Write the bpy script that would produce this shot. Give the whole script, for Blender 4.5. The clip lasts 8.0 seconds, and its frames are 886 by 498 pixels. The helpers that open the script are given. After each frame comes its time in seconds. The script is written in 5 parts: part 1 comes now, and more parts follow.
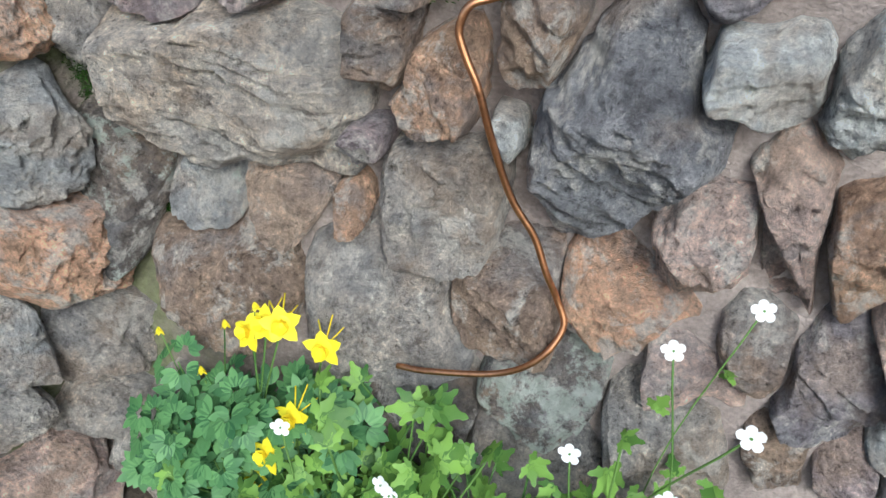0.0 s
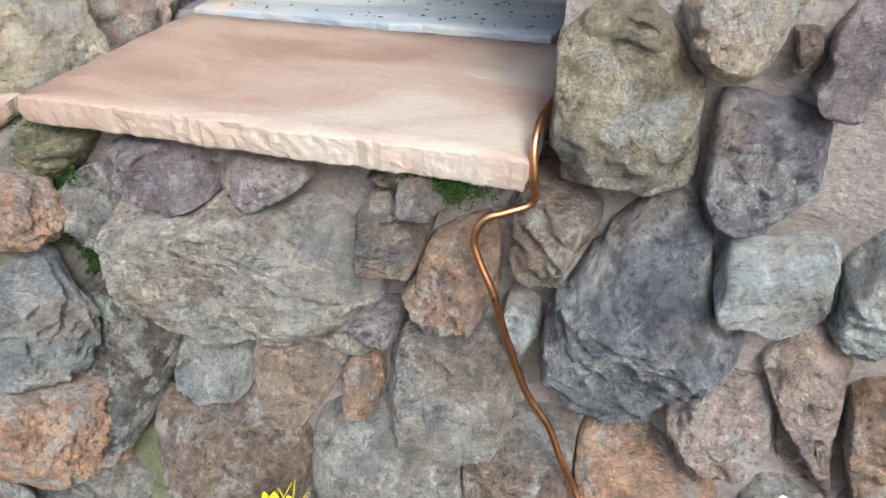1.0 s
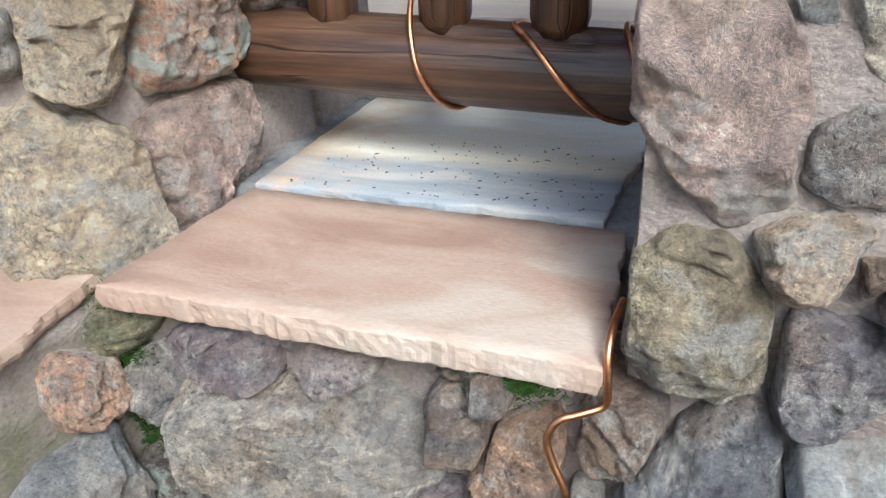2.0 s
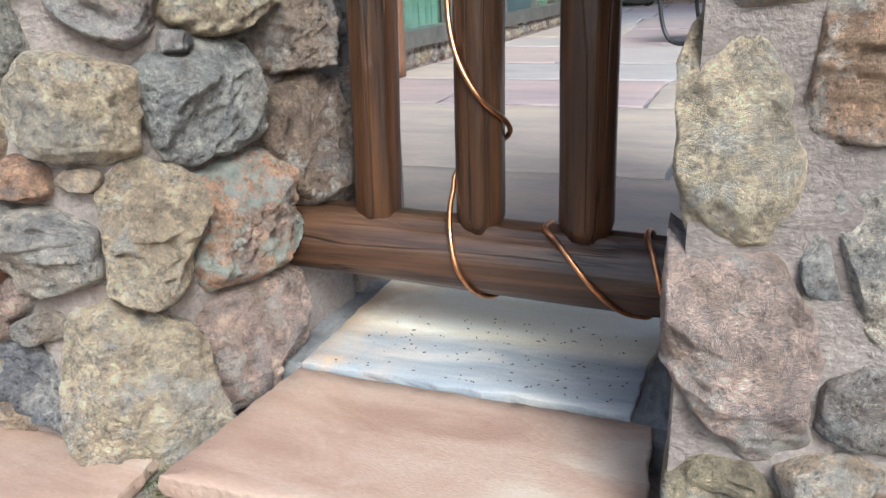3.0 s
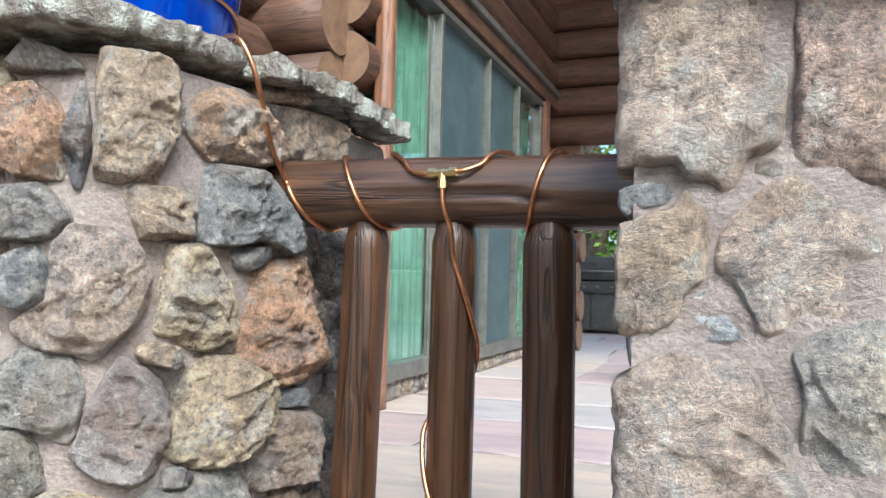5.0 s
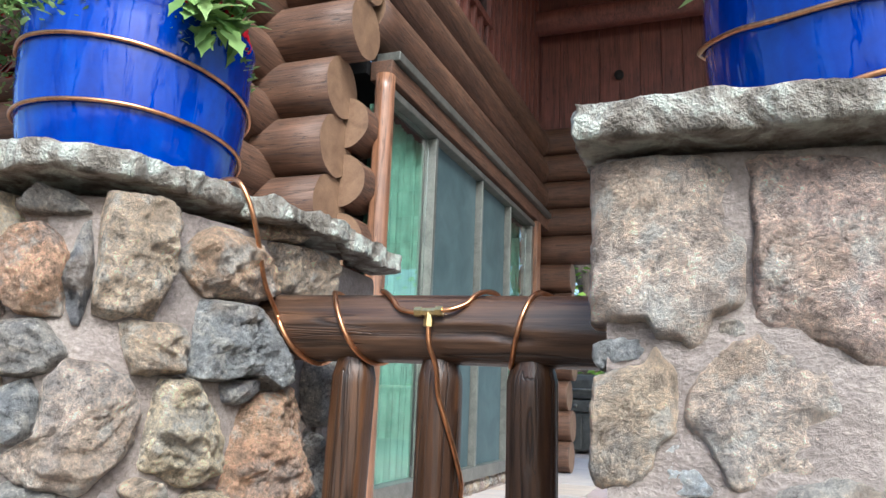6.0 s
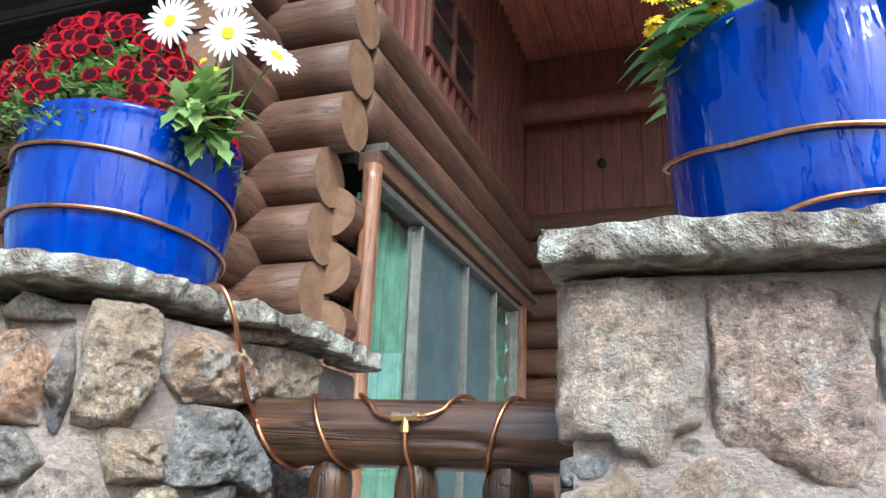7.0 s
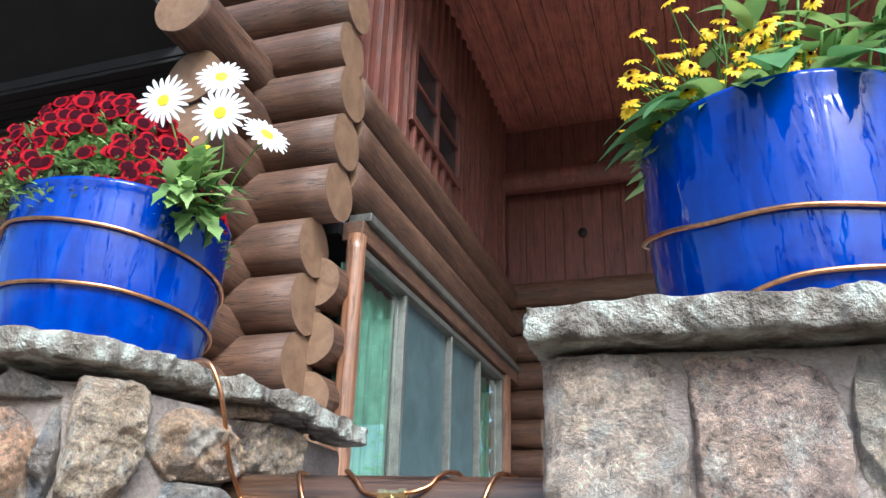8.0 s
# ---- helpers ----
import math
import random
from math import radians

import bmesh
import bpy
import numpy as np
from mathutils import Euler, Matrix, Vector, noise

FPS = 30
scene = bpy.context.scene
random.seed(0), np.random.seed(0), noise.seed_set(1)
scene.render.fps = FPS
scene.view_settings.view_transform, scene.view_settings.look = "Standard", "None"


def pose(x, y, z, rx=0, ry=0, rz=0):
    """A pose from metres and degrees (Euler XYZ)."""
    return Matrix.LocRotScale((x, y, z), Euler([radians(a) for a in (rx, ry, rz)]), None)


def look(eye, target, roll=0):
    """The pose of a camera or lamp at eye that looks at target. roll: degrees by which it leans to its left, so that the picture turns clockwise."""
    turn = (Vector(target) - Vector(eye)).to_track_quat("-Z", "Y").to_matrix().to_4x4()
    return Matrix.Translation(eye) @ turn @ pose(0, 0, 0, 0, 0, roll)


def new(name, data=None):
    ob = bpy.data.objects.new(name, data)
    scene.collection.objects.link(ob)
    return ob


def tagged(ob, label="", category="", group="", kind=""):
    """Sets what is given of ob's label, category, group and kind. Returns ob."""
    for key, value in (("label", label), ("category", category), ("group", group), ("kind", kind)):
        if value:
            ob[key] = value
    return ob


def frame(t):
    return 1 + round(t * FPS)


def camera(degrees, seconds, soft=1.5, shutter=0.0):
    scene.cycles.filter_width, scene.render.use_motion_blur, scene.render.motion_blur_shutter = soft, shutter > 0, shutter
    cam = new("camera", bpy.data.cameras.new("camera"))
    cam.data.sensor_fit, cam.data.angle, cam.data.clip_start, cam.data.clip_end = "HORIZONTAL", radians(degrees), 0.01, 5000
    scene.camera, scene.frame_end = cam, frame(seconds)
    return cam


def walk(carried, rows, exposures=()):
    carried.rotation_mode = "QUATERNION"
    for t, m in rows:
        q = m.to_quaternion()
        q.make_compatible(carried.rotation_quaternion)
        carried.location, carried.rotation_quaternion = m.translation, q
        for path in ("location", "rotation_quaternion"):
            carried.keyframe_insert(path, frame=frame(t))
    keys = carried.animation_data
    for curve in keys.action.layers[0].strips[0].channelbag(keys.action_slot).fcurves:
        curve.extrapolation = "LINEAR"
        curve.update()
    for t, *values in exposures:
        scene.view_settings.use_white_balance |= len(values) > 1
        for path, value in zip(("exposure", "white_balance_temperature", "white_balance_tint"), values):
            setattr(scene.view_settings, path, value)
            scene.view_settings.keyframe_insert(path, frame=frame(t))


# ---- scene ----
cam = camera(60.9, 8.0)
PATH = [
    (0, pose(0.0054, -0.0082, 1.2386, 49.365, 1.807, 20.559)),
    (0.5, pose(-0.0111, 0.0240, 1.2975, 52.318, 1.758, 19.424)),
    (1, pose(-0.0449, 0.0422, 1.3346, 55.609, 1.813, 18.757)),
    (1.5, pose(-0.0866, 0.0536, 1.3793, 59.207, 1.972, 18.352)),
    (3, pose(-0.1399, 0.0169, 1.5858, 70.034, 1.847, 19.59)),
    (3.5, pose(-0.1357, -0.0140, 1.6646, 75.058, 1.179, 19.993)),
    (4, pose(-0.1171, -0.0373, 1.7373, 81.126, 0.36, 19.707)),
    (4.5, pose(-0.1101, -0.0639, 1.7736, 86.884, -0.768, 19.278)),
    (5, pose(-0.0986, -0.0729, 1.7942, 92.602, -1.388, 18.528)),
    (6.5, pose(-0.0651, -0.1317, 1.8434, 104.376, -2.362, 17.48)),
    (7, pose(-0.0500, -0.1487, 1.8580, 107.383, -2.222, 16.866)),
    (7.5, pose(-0.0407, -0.1733, 1.8638, 110.568, -1.974, 16.356)),
    (8, pose(-0.0483, -0.1755, 1.8609, 112.582, -1.673, 15.666)),
]
walk(cam, PATH, [(0, 0.80, 5600, 2), (1.5, 0.86, 5600, 2), (3, 0.86, 5600, 2), (4.5, 1.10, 5600, 2), (6.5, 1.18, 5560, 2), (8, 1.20, 5460, 2)])

# ---- world, sun, exposure ----
world = bpy.data.worlds.new("sky")
scene.world = world
world.use_nodes = True
wn = world.node_tree.nodes
sky = wn.new("ShaderNodeTexSky")
sky.sky_type = 'NISHITA'
sky.sun_disc = False
sky.sun_elevation = radians(42)
sky.sun_rotation = radians(147)
sky.dust_density = 4.0
sky.air_density = 1.0
world.node_tree.links.new(sky.outputs[0], wn["Background"].inputs[0])
wn["Background"].inputs[1].default_value = 0.14
sun_data = bpy.data.lights.new("sun", 'SUN')
sun_data.energy = 2.35
sun_data.angle = radians(22)
sun_data.color = (1.0, 0.97, 0.93)
sun = new("sun", sun_data)
sun.matrix_world = look((5.4, -8.1, 11.0), (-0.4, 1, 1))


# ---- helpers of this scene ----
def link_mesh(name, bm, material, parent=None, smooth=True):
    me = bpy.data.meshes.new(name)
    bm.to_mesh(me)
    bm.free()
    me.materials.append(material)
    if smooth:
        for p in me.polygons:
            p.use_smooth = True
    ob = new(name, me)
    if parent is not None:
        ob.parent = parent
    return ob


def part(name, bm, material, parent, label="", smooth=True):
    ob = link_mesh(name, bm, material, parent, smooth)
    if label:
        ob["label"] = label
    return ob


def empty(name, x=0.0, y=0.0, z=0.0):
    ob = new(name)
    ob.location = (x, y, z)
    ob.empty_display_size = 0.05
    return ob


def data_mesh(name, verts, faces, material, parent=None, smooth=True):
    me = bpy.data.meshes.new(name)
    me.from_pydata(verts, [], faces)
    me.update()
    me.materials.append(material)
    if smooth:
        for p in me.polygons:
            p.use_smooth = True
    ob = new(name, me)
    if parent is not None:
        ob.parent = parent
    return ob


def add_box(bm, lo, hi, bevel=0.0, turn=None):
    c = [(a + b) / 2 for a, b in zip(lo, hi)]
    d = [b - a for a, b in zip(lo, hi)]
    made = bmesh.ops.create_cube(bm, size=1.0, matrix=Matrix.Translation(c) @ (turn or Matrix()) @ Matrix.Diagonal((*d, 1)))
    if bevel:
        edges = list({e for v in made["verts"] for e in v.link_edges})
        bmesh.ops.bevel(bm, geom=edges, offset=bevel, segments=2, affect='EDGES', profile=0.6)
    return made


def box(name, lo, hi, material, parent=None, bevel=0.0, turn=None):
    bm = bmesh.new()
    add_box(bm, lo, hi, bevel, turn)
    return link_mesh(name, bm, material, parent, smooth=False)


def tube_data(points, radius, sides=10, wobble=0.0, seed=0.0, caps=True):
    """Verts and faces of a round bar along the points; radius is a number or a function of 0..1."""
    pts = [Vector(p) for p in points]
    n = len(pts)
    verts, faces = [], []
    tan = (pts[1] - pts[0]).normalized()
    side = tan.cross(Vector((0.13, 0.21, 0.97)))
    if side.length < 0.05:
        side = tan.cross(Vector((1, 0, 0)))
    side.normalize()
    for i, p in enumerate(pts):
        a, b = pts[max(i - 1, 0)], pts[min(i + 1, n - 1)]
        tan = (b - a).normalized()
        side = (side - tan * side.dot(tan)).normalized()
        up = tan.cross(side)
        r = radius(i / (n - 1)) if callable(radius) else radius
        for k in range(sides):
            th = 2 * math.pi * k / sides
            rr = r
            if wobble:
                rr *= 1 + wobble * noise.noise(Vector((math.cos(th) * 1.3 + seed, math.sin(th) * 1.3, i * 0.25 + seed)))
            verts.append(p + (side * math.cos(th) + up * math.sin(th)) * rr)
    for i in range(n - 1):
        for k in range(sides):
            k2 = (k + 1) % sides
            faces.append((i * sides + k, i * sides + k2, (i + 1) * sides + k2, (i + 1) * sides + k))
    if caps:
        faces.append(tuple(reversed(range(sides))))
        faces.append(tuple((n - 1) * sides + k for k in range(sides)))
    return verts, faces


def smooth_path(keys, steps=8):
    """A gliding line through the key points."""
    k = [Vector(p) for p in keys]
    k = [k[0] * 2 - k[1]] + k + [k[-1] * 2 - k[-2]]
    out = []
    for i in range(1, len(k) - 2):
        for j in range(steps):
            t = j / steps
            a, b, c, d = k[i - 1], k[i], k[i + 1], k[i + 2]
            out.append(0.5 * ((2 * b) + (c - a) * t + (2 * a - 5 * b + 4 * c - d) * t * t + (3 * b - a - 3 * c + d) * t ** 3))
    out.append(k[-2])
    return out


# ---- materials ----
def material(name, rough=0.7, metal=0.0):
    m = bpy.data.materials.new(name)
    m.use_nodes = True
    nt = m.node_tree
    b = nt.nodes["Principled BSDF"]
    b.inputs["Roughness"].default_value = rough
    b.inputs["Metallic"].default_value = metal
    return m, nt, b


def node(nt, kind, **values):
    n = nt.nodes.new(kind)
    for k, v in values.items():
        n.inputs[k.replace("_", " ")].default_value = v
    return n


def coords(nt, scale=(1, 1, 1), shift=True, kind="Object"):
    tc = nt.nodes.new("ShaderNodeTexCoord")
    mp = nt.nodes.new("ShaderNodeMapping")
    mp.inputs["Scale"].default_value = scale
    nt.links.new(tc.outputs[kind], mp.inputs["Vector"])
    if shift:
        oi = nt.nodes.new("ShaderNodeObjectInfo")
        mul = nt.nodes.new("ShaderNodeMath")
        mul.operation = 'MULTIPLY'
        mul.inputs[1].default_value = 37.0
        nt.links.new(oi.outputs["Random"], mul.inputs[0])
        nt.links.new(mul.outputs[0], mp.inputs["Location"])
    return mp.outputs[0]


def noise_tex(nt, vec, scale, detail=6.0, rough=0.6, distortion=0.0):
    n = node(nt, "ShaderNodeTexNoise", Scale=scale, Detail=detail, Roughness=rough, Distortion=distortion)
    nt.links.new(vec, n.inputs["Vector"])
    return n.outputs["Fac"]


def ramp(nt, fac, stops):
    r = nt.nodes.new("ShaderNodeValToRGB")
    el = r.color_ramp.elements
    while len(el) < len(stops):
        el.new(0.5)
    for e, (p, c) in zip(el, stops):
        e.position = p
        e.color = (*c, 1) if len(c) == 3 else c
    nt.links.new(fac, r.inputs[0])
    return r.outputs[0]


def mix(nt, fac, a, b, kind='MIX'):
    m = nt.nodes.new("ShaderNodeMix")
    m.data_type = 'RGBA'
    m.blend_type = kind
    for sock, v in ((m.inputs[0], fac), (m.inputs[6], a), (m.inputs[7], b)):
        if isinstance(v, (int, float)):
            sock.default_value = v
        elif isinstance(v, tuple):
            sock.default_value = (*v, 1)
        else:
            nt.links.new(v, sock)
    return m.outputs[2]


def calc(nt, op, a, b=0.0, clamp=False):
    m = nt.nodes.new("ShaderNodeMath")
    m.operation = op
    m.use_clamp = clamp
    for sock, v in zip(m.inputs, (a, b)):
        if isinstance(v, (int, float)):
            sock.default_value = v
        else:
            nt.links.new(v, sock)
    return m.outputs[0]


def bump(nt, b, height, strength=0.5, distance=0.01):
    n = node(nt, "ShaderNodeBump", Strength=strength, Distance=distance)
    nt.links.new(height, n.inputs["Height"])
    nt.links.new(n.outputs[0], b.inputs["Normal"])


def stone_material():
    """Field stone: the tone is the object's own colour, its alpha the cover of lichen."""
    m, nt, b = material("field_stone", 0.85)
    v = coords(nt)
    oi = nt.nodes.new("ShaderNodeObjectInfo")
    big = noise_tex(nt, v, 8.0, 5.0, 0.6, 0.3)
    mid = noise_tex(nt, v, 30.0, 9.0, 0.72, 0.2)
    grit = noise_tex(nt, v, 110.0, 8.0, 0.78, 0.2)
    fine = noise_tex(nt, v, 330.0, 4.0, 0.8)
    spots = noise_tex(nt, v, 17.0, 9.0, 0.72, 0.3)
    streak = noise_tex(nt, coords(nt, (16, 16, 27)), 1.6, 9.0, 0.74, 0.2)
    tone = oi.outputs["Color"]
    shade = mix(nt, 1.0, tone, ramp(nt, mid, [(0.36, (0.55, 0.53, 0.52)), (0.47, (0.95, 0.94, 0.93)), (0.55, (1.15, 1.14, 1.11)), (0.64, (1.60, 1.58, 1.52))]), 'MULTIPLY')
    shade = mix(nt, 0.5, shade, ramp(nt, streak, [(0.36, (0.62, 0.62, 0.64)), (0.5, (1.0, 1.0, 1.0)), (0.64, (1.28, 1.27, 1.22))]), 'MULTIPLY')
    warm = mix(nt, calc(nt, 'MULTIPLY', ramp(nt, big, [(0.50, (0, 0, 0)), (0.60, (1, 1, 1))]), 0.38), shade, (0.58, 0.41, 0.27))
    cool = mix(nt, calc(nt, 'MULTIPLY', ramp(nt, big, [(0.38, (1, 1, 1)), (0.46, (0, 0, 0))]), 0.42), warm, (0.40, 0.405, 0.42))
    pale = mix(nt, calc(nt, 'MULTIPLY', ramp(nt, spots, [(0.52, (0, 0, 0)), (0.60, (1, 1, 1))]), 0.66), cool, (0.82, 0.77, 0.70))
    dark = mix(nt, calc(nt, 'MULTIPLY', ramp(nt, spots, [(0.37, (1, 1, 1)), (0.42, (0, 0, 0))]), 0.36), pale, (0.10, 0.09, 0.085))
    coarse = calc(nt, 'ADD', 0.35, ramp(nt, noise_tex(nt, v, 6.0, 3.0), [(0.42, (0, 0, 0)), (0.56, (0.65, 0.65, 0.65))]))
    pit = mix(nt, coarse, dark, ramp(nt, grit, [(0.36, (0.30, 0.29, 0.28)), (0.46, (0.92, 0.92, 0.92)), (0.56, (1.15, 1.15, 1.14)), (0.66, (1.90, 1.88, 1.82))]), 'MULTIPLY')
    pit = mix(nt, 0.35, pit, ramp(nt, fine, [(0.34, (0.55, 0.55, 0.55)), (0.5, (1, 1, 1)), (0.68, (1.5, 1.5, 1.47))]), 'MULTIPLY')
    patch = noise_tex(nt, v, 16.0, 6.0, 0.75)
    cover = calc(nt, 'SUBTRACT', calc(nt, 'ADD', patch, calc(nt, 'MULTIPLY', oi.outputs["Alpha"], 0.30)), 0.70)
    lich = calc(nt, 'MULTIPLY', cover, 14.0, True)
    crust = ramp(nt, noise_tex(nt, v, 60.0, 3.0), [(0.35, (0.58, 0.64, 0.54)), (0.65, (0.84, 0.88, 0.80))])
    nt.links.new(mix(nt, calc(nt, 'MULTIPLY', lich, 0.85), pit, crust), b.inputs["Base Color"])
    h = calc(nt, 'ADD', calc(nt, 'MULTIPLY', mid, 1.3), calc(nt, 'MULTIPLY', grit, 1.0))
    h = calc(nt, 'ADD', h, calc(nt, 'MULTIPLY', fine, 0.28))
    h = calc(nt, 'ADD', h, calc(nt, 'MULTIPLY', streak, 0.2))
    bump(nt, b, h, 1.0, 0.040)
    b.inputs["Specular IOR Level"].default_value = 0.25
    return m


def mortar_material():
    m, nt, b = material("mortar", 0.92)
    v = coords(nt, shift=False)
    big = noise_tex(nt, v, 5.0, 4.0)
    fine = noise_tex(nt, v, 160.0, 5.0, 0.7)
    base = ramp(nt, big, [(0.3, (0.225, 0.18, 0.16)), (0.55, (0.35, 0.287, 0.255)), (0.75, (0.43, 0.365, 0.325))])
    col = mix(nt, 1.0, base, ramp(nt, fine, [(0.3, (0.7, 0.7, 0.7)), (0.65, (1.2, 1.2, 1.2))]), 'MULTIPLY')
    sep = nt.nodes.new("ShaderNodeSeparateXYZ")
    nt.links.new(v, sep.inputs[0])
    side = calc(nt, 'MULTIPLY', calc(nt, 'SUBTRACT', -0.52, sep.outputs[0]), 6.0, True)
    low = calc(nt, 'MULTIPLY', calc(nt, 'SUBTRACT', 1.0, sep.outputs[2]), 6.0, True)
    moss = calc(nt, 'MULTIPLY', calc(nt, 'MULTIPLY', side, low), ramp(nt, noise_tex(nt, v, 9.0, 5.0), [(0.34, (0, 0, 0)), (0.52, (1, 1, 1))]))
    green = ramp(nt, noise_tex(nt, v, 70.0, 4.0), [(0.3, (0.05, 0.065, 0.018)), (0.7, (0.15, 0.17, 0.06))])
    nt.links.new(mix(nt, calc(nt, 'MULTIPLY', moss, 0.8), col, green), b.inputs["Base Color"])
    bump(nt, b, calc(nt, 'ADD', calc(nt, 'MULTIPLY', fine, 0.5), calc(nt, 'MULTIPLY', noise_tex(nt, coords(nt, (1, 1, 1.4), shift=False), 40.0, 8.0, 0.7, 0.2), 1.8)), 0.8, 0.008)
    return m


def wood_material(name, dark, light, rough, axis, coat=0.0, ring=14.0):
    """Stained timber, grain running along the axis."""
    m, nt, b = material(name, rough)
    sc = [ring, ring, ring]
    sc[axis] = ring * 0.06
    v = coords(nt, tuple(sc))
    g = noise_tex(nt, v, 2.0, 6.0, 0.65, 0.5)
    sc2 = [90.0] * 3
    sc2[axis] = 2.5
    f = noise_tex(nt, coords(nt, tuple(sc2)), 1.0, 4.0, 0.7)
    blot = noise_tex(nt, coords(nt), 5.0, 3.0)
    col = ramp(nt, g, [(0.3, dark), (0.7, light)])
    col = mix(nt, 0.7, col, ramp(nt, f, [(0.3, (0.40, 0.40, 0.40)), (0.6, (1.2, 1.2, 1.2))]), 'MULTIPLY')
    col = mix(nt, 0.8, col, ramp(nt, blot, [(0.3, (0.7, 0.7, 0.72)), (0.7, (1.2, 1.15, 1.1))]), 'MULTIPLY')
    sc3 = [26.0] * 3
    sc3[axis] = 0.9
    split = noise_tex(nt, coords(nt, tuple(sc3)), 1.0, 3.0, 0.5, 0.3)
    gapline = ramp(nt, split, [(0.485, (1, 1, 1)), (0.497, (0.12, 0.12, 0.12)), (0.503, (0.12, 0.12, 0.12)), (0.515, (1, 1, 1))])
    col = mix(nt, 0.75, col, gapline, 'MULTIPLY')
    nt.links.new(col, b.inputs["Base Color"])
    nt.links.new(ramp(nt, f, [(0.3, (rough + 0.15,) * 3), (0.7, (rough - 0.08,) * 3)]), b.inputs["Roughness"])
    b.inputs["Coat Weight"].default_value = coat
    b.inputs["Coat Roughness"].default_value = 0.25
    bump(nt, b, calc(nt, 'ADD', calc(nt, 'ADD', f, g), gapline), 0.5, 0.004)
    return m


def mottled(name, stops, scale, rough=0.8, fine=140.0, strength=0.5, distance=0.005, stretch=(1, 1, 1), metal=0.0, grain=0.8):
    m, nt, b = material(name, rough, metal)
    v = coords(nt, stretch)
    n1 = noise_tex(nt, v, scale, 5.0, 0.6, 0.5)
    n2 = noise_tex(nt, v, fine, 4.0, 0.7)
    col = mix(nt, grain, ramp(nt, n1, stops), ramp(nt, n2, [(0.3, (0.72, 0.72, 0.72)), (0.7, (1.22, 1.22, 1.22))]), 'MULTIPLY')
    nt.links.new(col, b.inputs["Base Color"])
    bump(nt, b, calc(nt, 'ADD', n2, n1), strength, distance)
    return m


STONE = stone_material()
MORTAR = mortar_material()
PINK = mottled("pink_sandstone", [(0.34, (0.34, 0.215, 0.16)), (0.45, (0.42, 0.285, 0.215)), (0.55, (0.45, 0.325, 0.25)), (0.66, (0.52, 0.42, 0.34))], 5.0, 0.7, 190.0, 0.35, 0.003, (0.7, 2.0, 1), grain=0.42)
CREAM = mottled("cream_sandstone", [(0.3, (0.37, 0.36, 0.35)), (0.5, (0.50, 0.445, 0.36)), (0.66, (0.60, 0.51, 0.36))], 6.0, 0.7, 200.0, 0.2, 0.003, (0.5, 1.6, 1), grain=0.3)


def shade_banded_sandstone():
    """Cream sandstone with the rail's shade painted blue-grey along its front."""
    m, nt, b = material("shade_banded_sandstone", 0.7)
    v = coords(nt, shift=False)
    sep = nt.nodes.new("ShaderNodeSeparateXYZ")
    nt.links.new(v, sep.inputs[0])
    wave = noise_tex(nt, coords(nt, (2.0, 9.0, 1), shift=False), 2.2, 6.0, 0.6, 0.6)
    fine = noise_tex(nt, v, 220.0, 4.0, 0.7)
    # edge of the painted rail shade: blue-grey before it, brighter lit cream behind
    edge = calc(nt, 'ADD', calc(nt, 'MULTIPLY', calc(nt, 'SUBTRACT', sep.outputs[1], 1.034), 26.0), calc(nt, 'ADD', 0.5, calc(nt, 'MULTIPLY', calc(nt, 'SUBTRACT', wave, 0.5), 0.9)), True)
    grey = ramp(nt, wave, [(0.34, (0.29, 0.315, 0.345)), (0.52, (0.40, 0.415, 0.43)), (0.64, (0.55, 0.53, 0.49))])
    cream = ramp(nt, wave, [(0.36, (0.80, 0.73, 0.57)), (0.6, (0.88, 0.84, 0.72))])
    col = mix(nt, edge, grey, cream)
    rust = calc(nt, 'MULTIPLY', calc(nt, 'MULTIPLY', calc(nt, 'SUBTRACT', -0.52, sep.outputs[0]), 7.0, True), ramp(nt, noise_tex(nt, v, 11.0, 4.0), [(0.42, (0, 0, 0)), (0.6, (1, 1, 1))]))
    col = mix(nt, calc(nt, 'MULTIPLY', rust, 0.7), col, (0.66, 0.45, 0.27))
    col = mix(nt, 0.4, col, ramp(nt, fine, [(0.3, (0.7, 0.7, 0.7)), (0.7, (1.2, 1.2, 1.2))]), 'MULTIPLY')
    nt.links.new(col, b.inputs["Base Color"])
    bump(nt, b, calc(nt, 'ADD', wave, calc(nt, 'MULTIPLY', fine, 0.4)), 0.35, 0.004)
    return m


SHADE_BANDED = shade_banded_sandstone()
GROUT = mottled("grey_grout", [(0.3, (0.16, 0.16, 0.17)), (0.7, (0.30, 0.29, 0.28))], 30.0, 0.9, 300.0, 0.8, 0.004)
CAP = mottled("lichened_cap_stone", [(0.34, (0.14, 0.115, 0.09)), (0.44, (0.33, 0.285, 0.235)), (0.52, (0.46, 0.42, 0.36)), (0.59, (0.70, 0.71, 0.62))], 20.0, 0.9, 120.0, 1.0, 0.026)
SOIL = mottled("garden_soil", [(0.3, (0.03, 0.022, 0.015)), (0.7, (0.10, 0.075, 0.05))], 12.0, 0.95, 120.0, 1.0, 0.02)
RAILWOOD_X = wood_material("dark_stained_log_rail", (0.030, 0.013, 0.007), (0.125, 0.064, 0.034), 0.40, 0, 0.3, 34.0)
RAILWOOD_Z = wood_material("dark_stained_log_post", (0.020, 0.008, 0.004), (0.100, 0.042, 0.015), 0.42, 2, 0.25, 22.0)
LOG_X = wood_material("brown_log_wall", (0.060, 0.028, 0.016), (0.140, 0.070, 0.040), 0.58, 0, 0.0, 8.0)
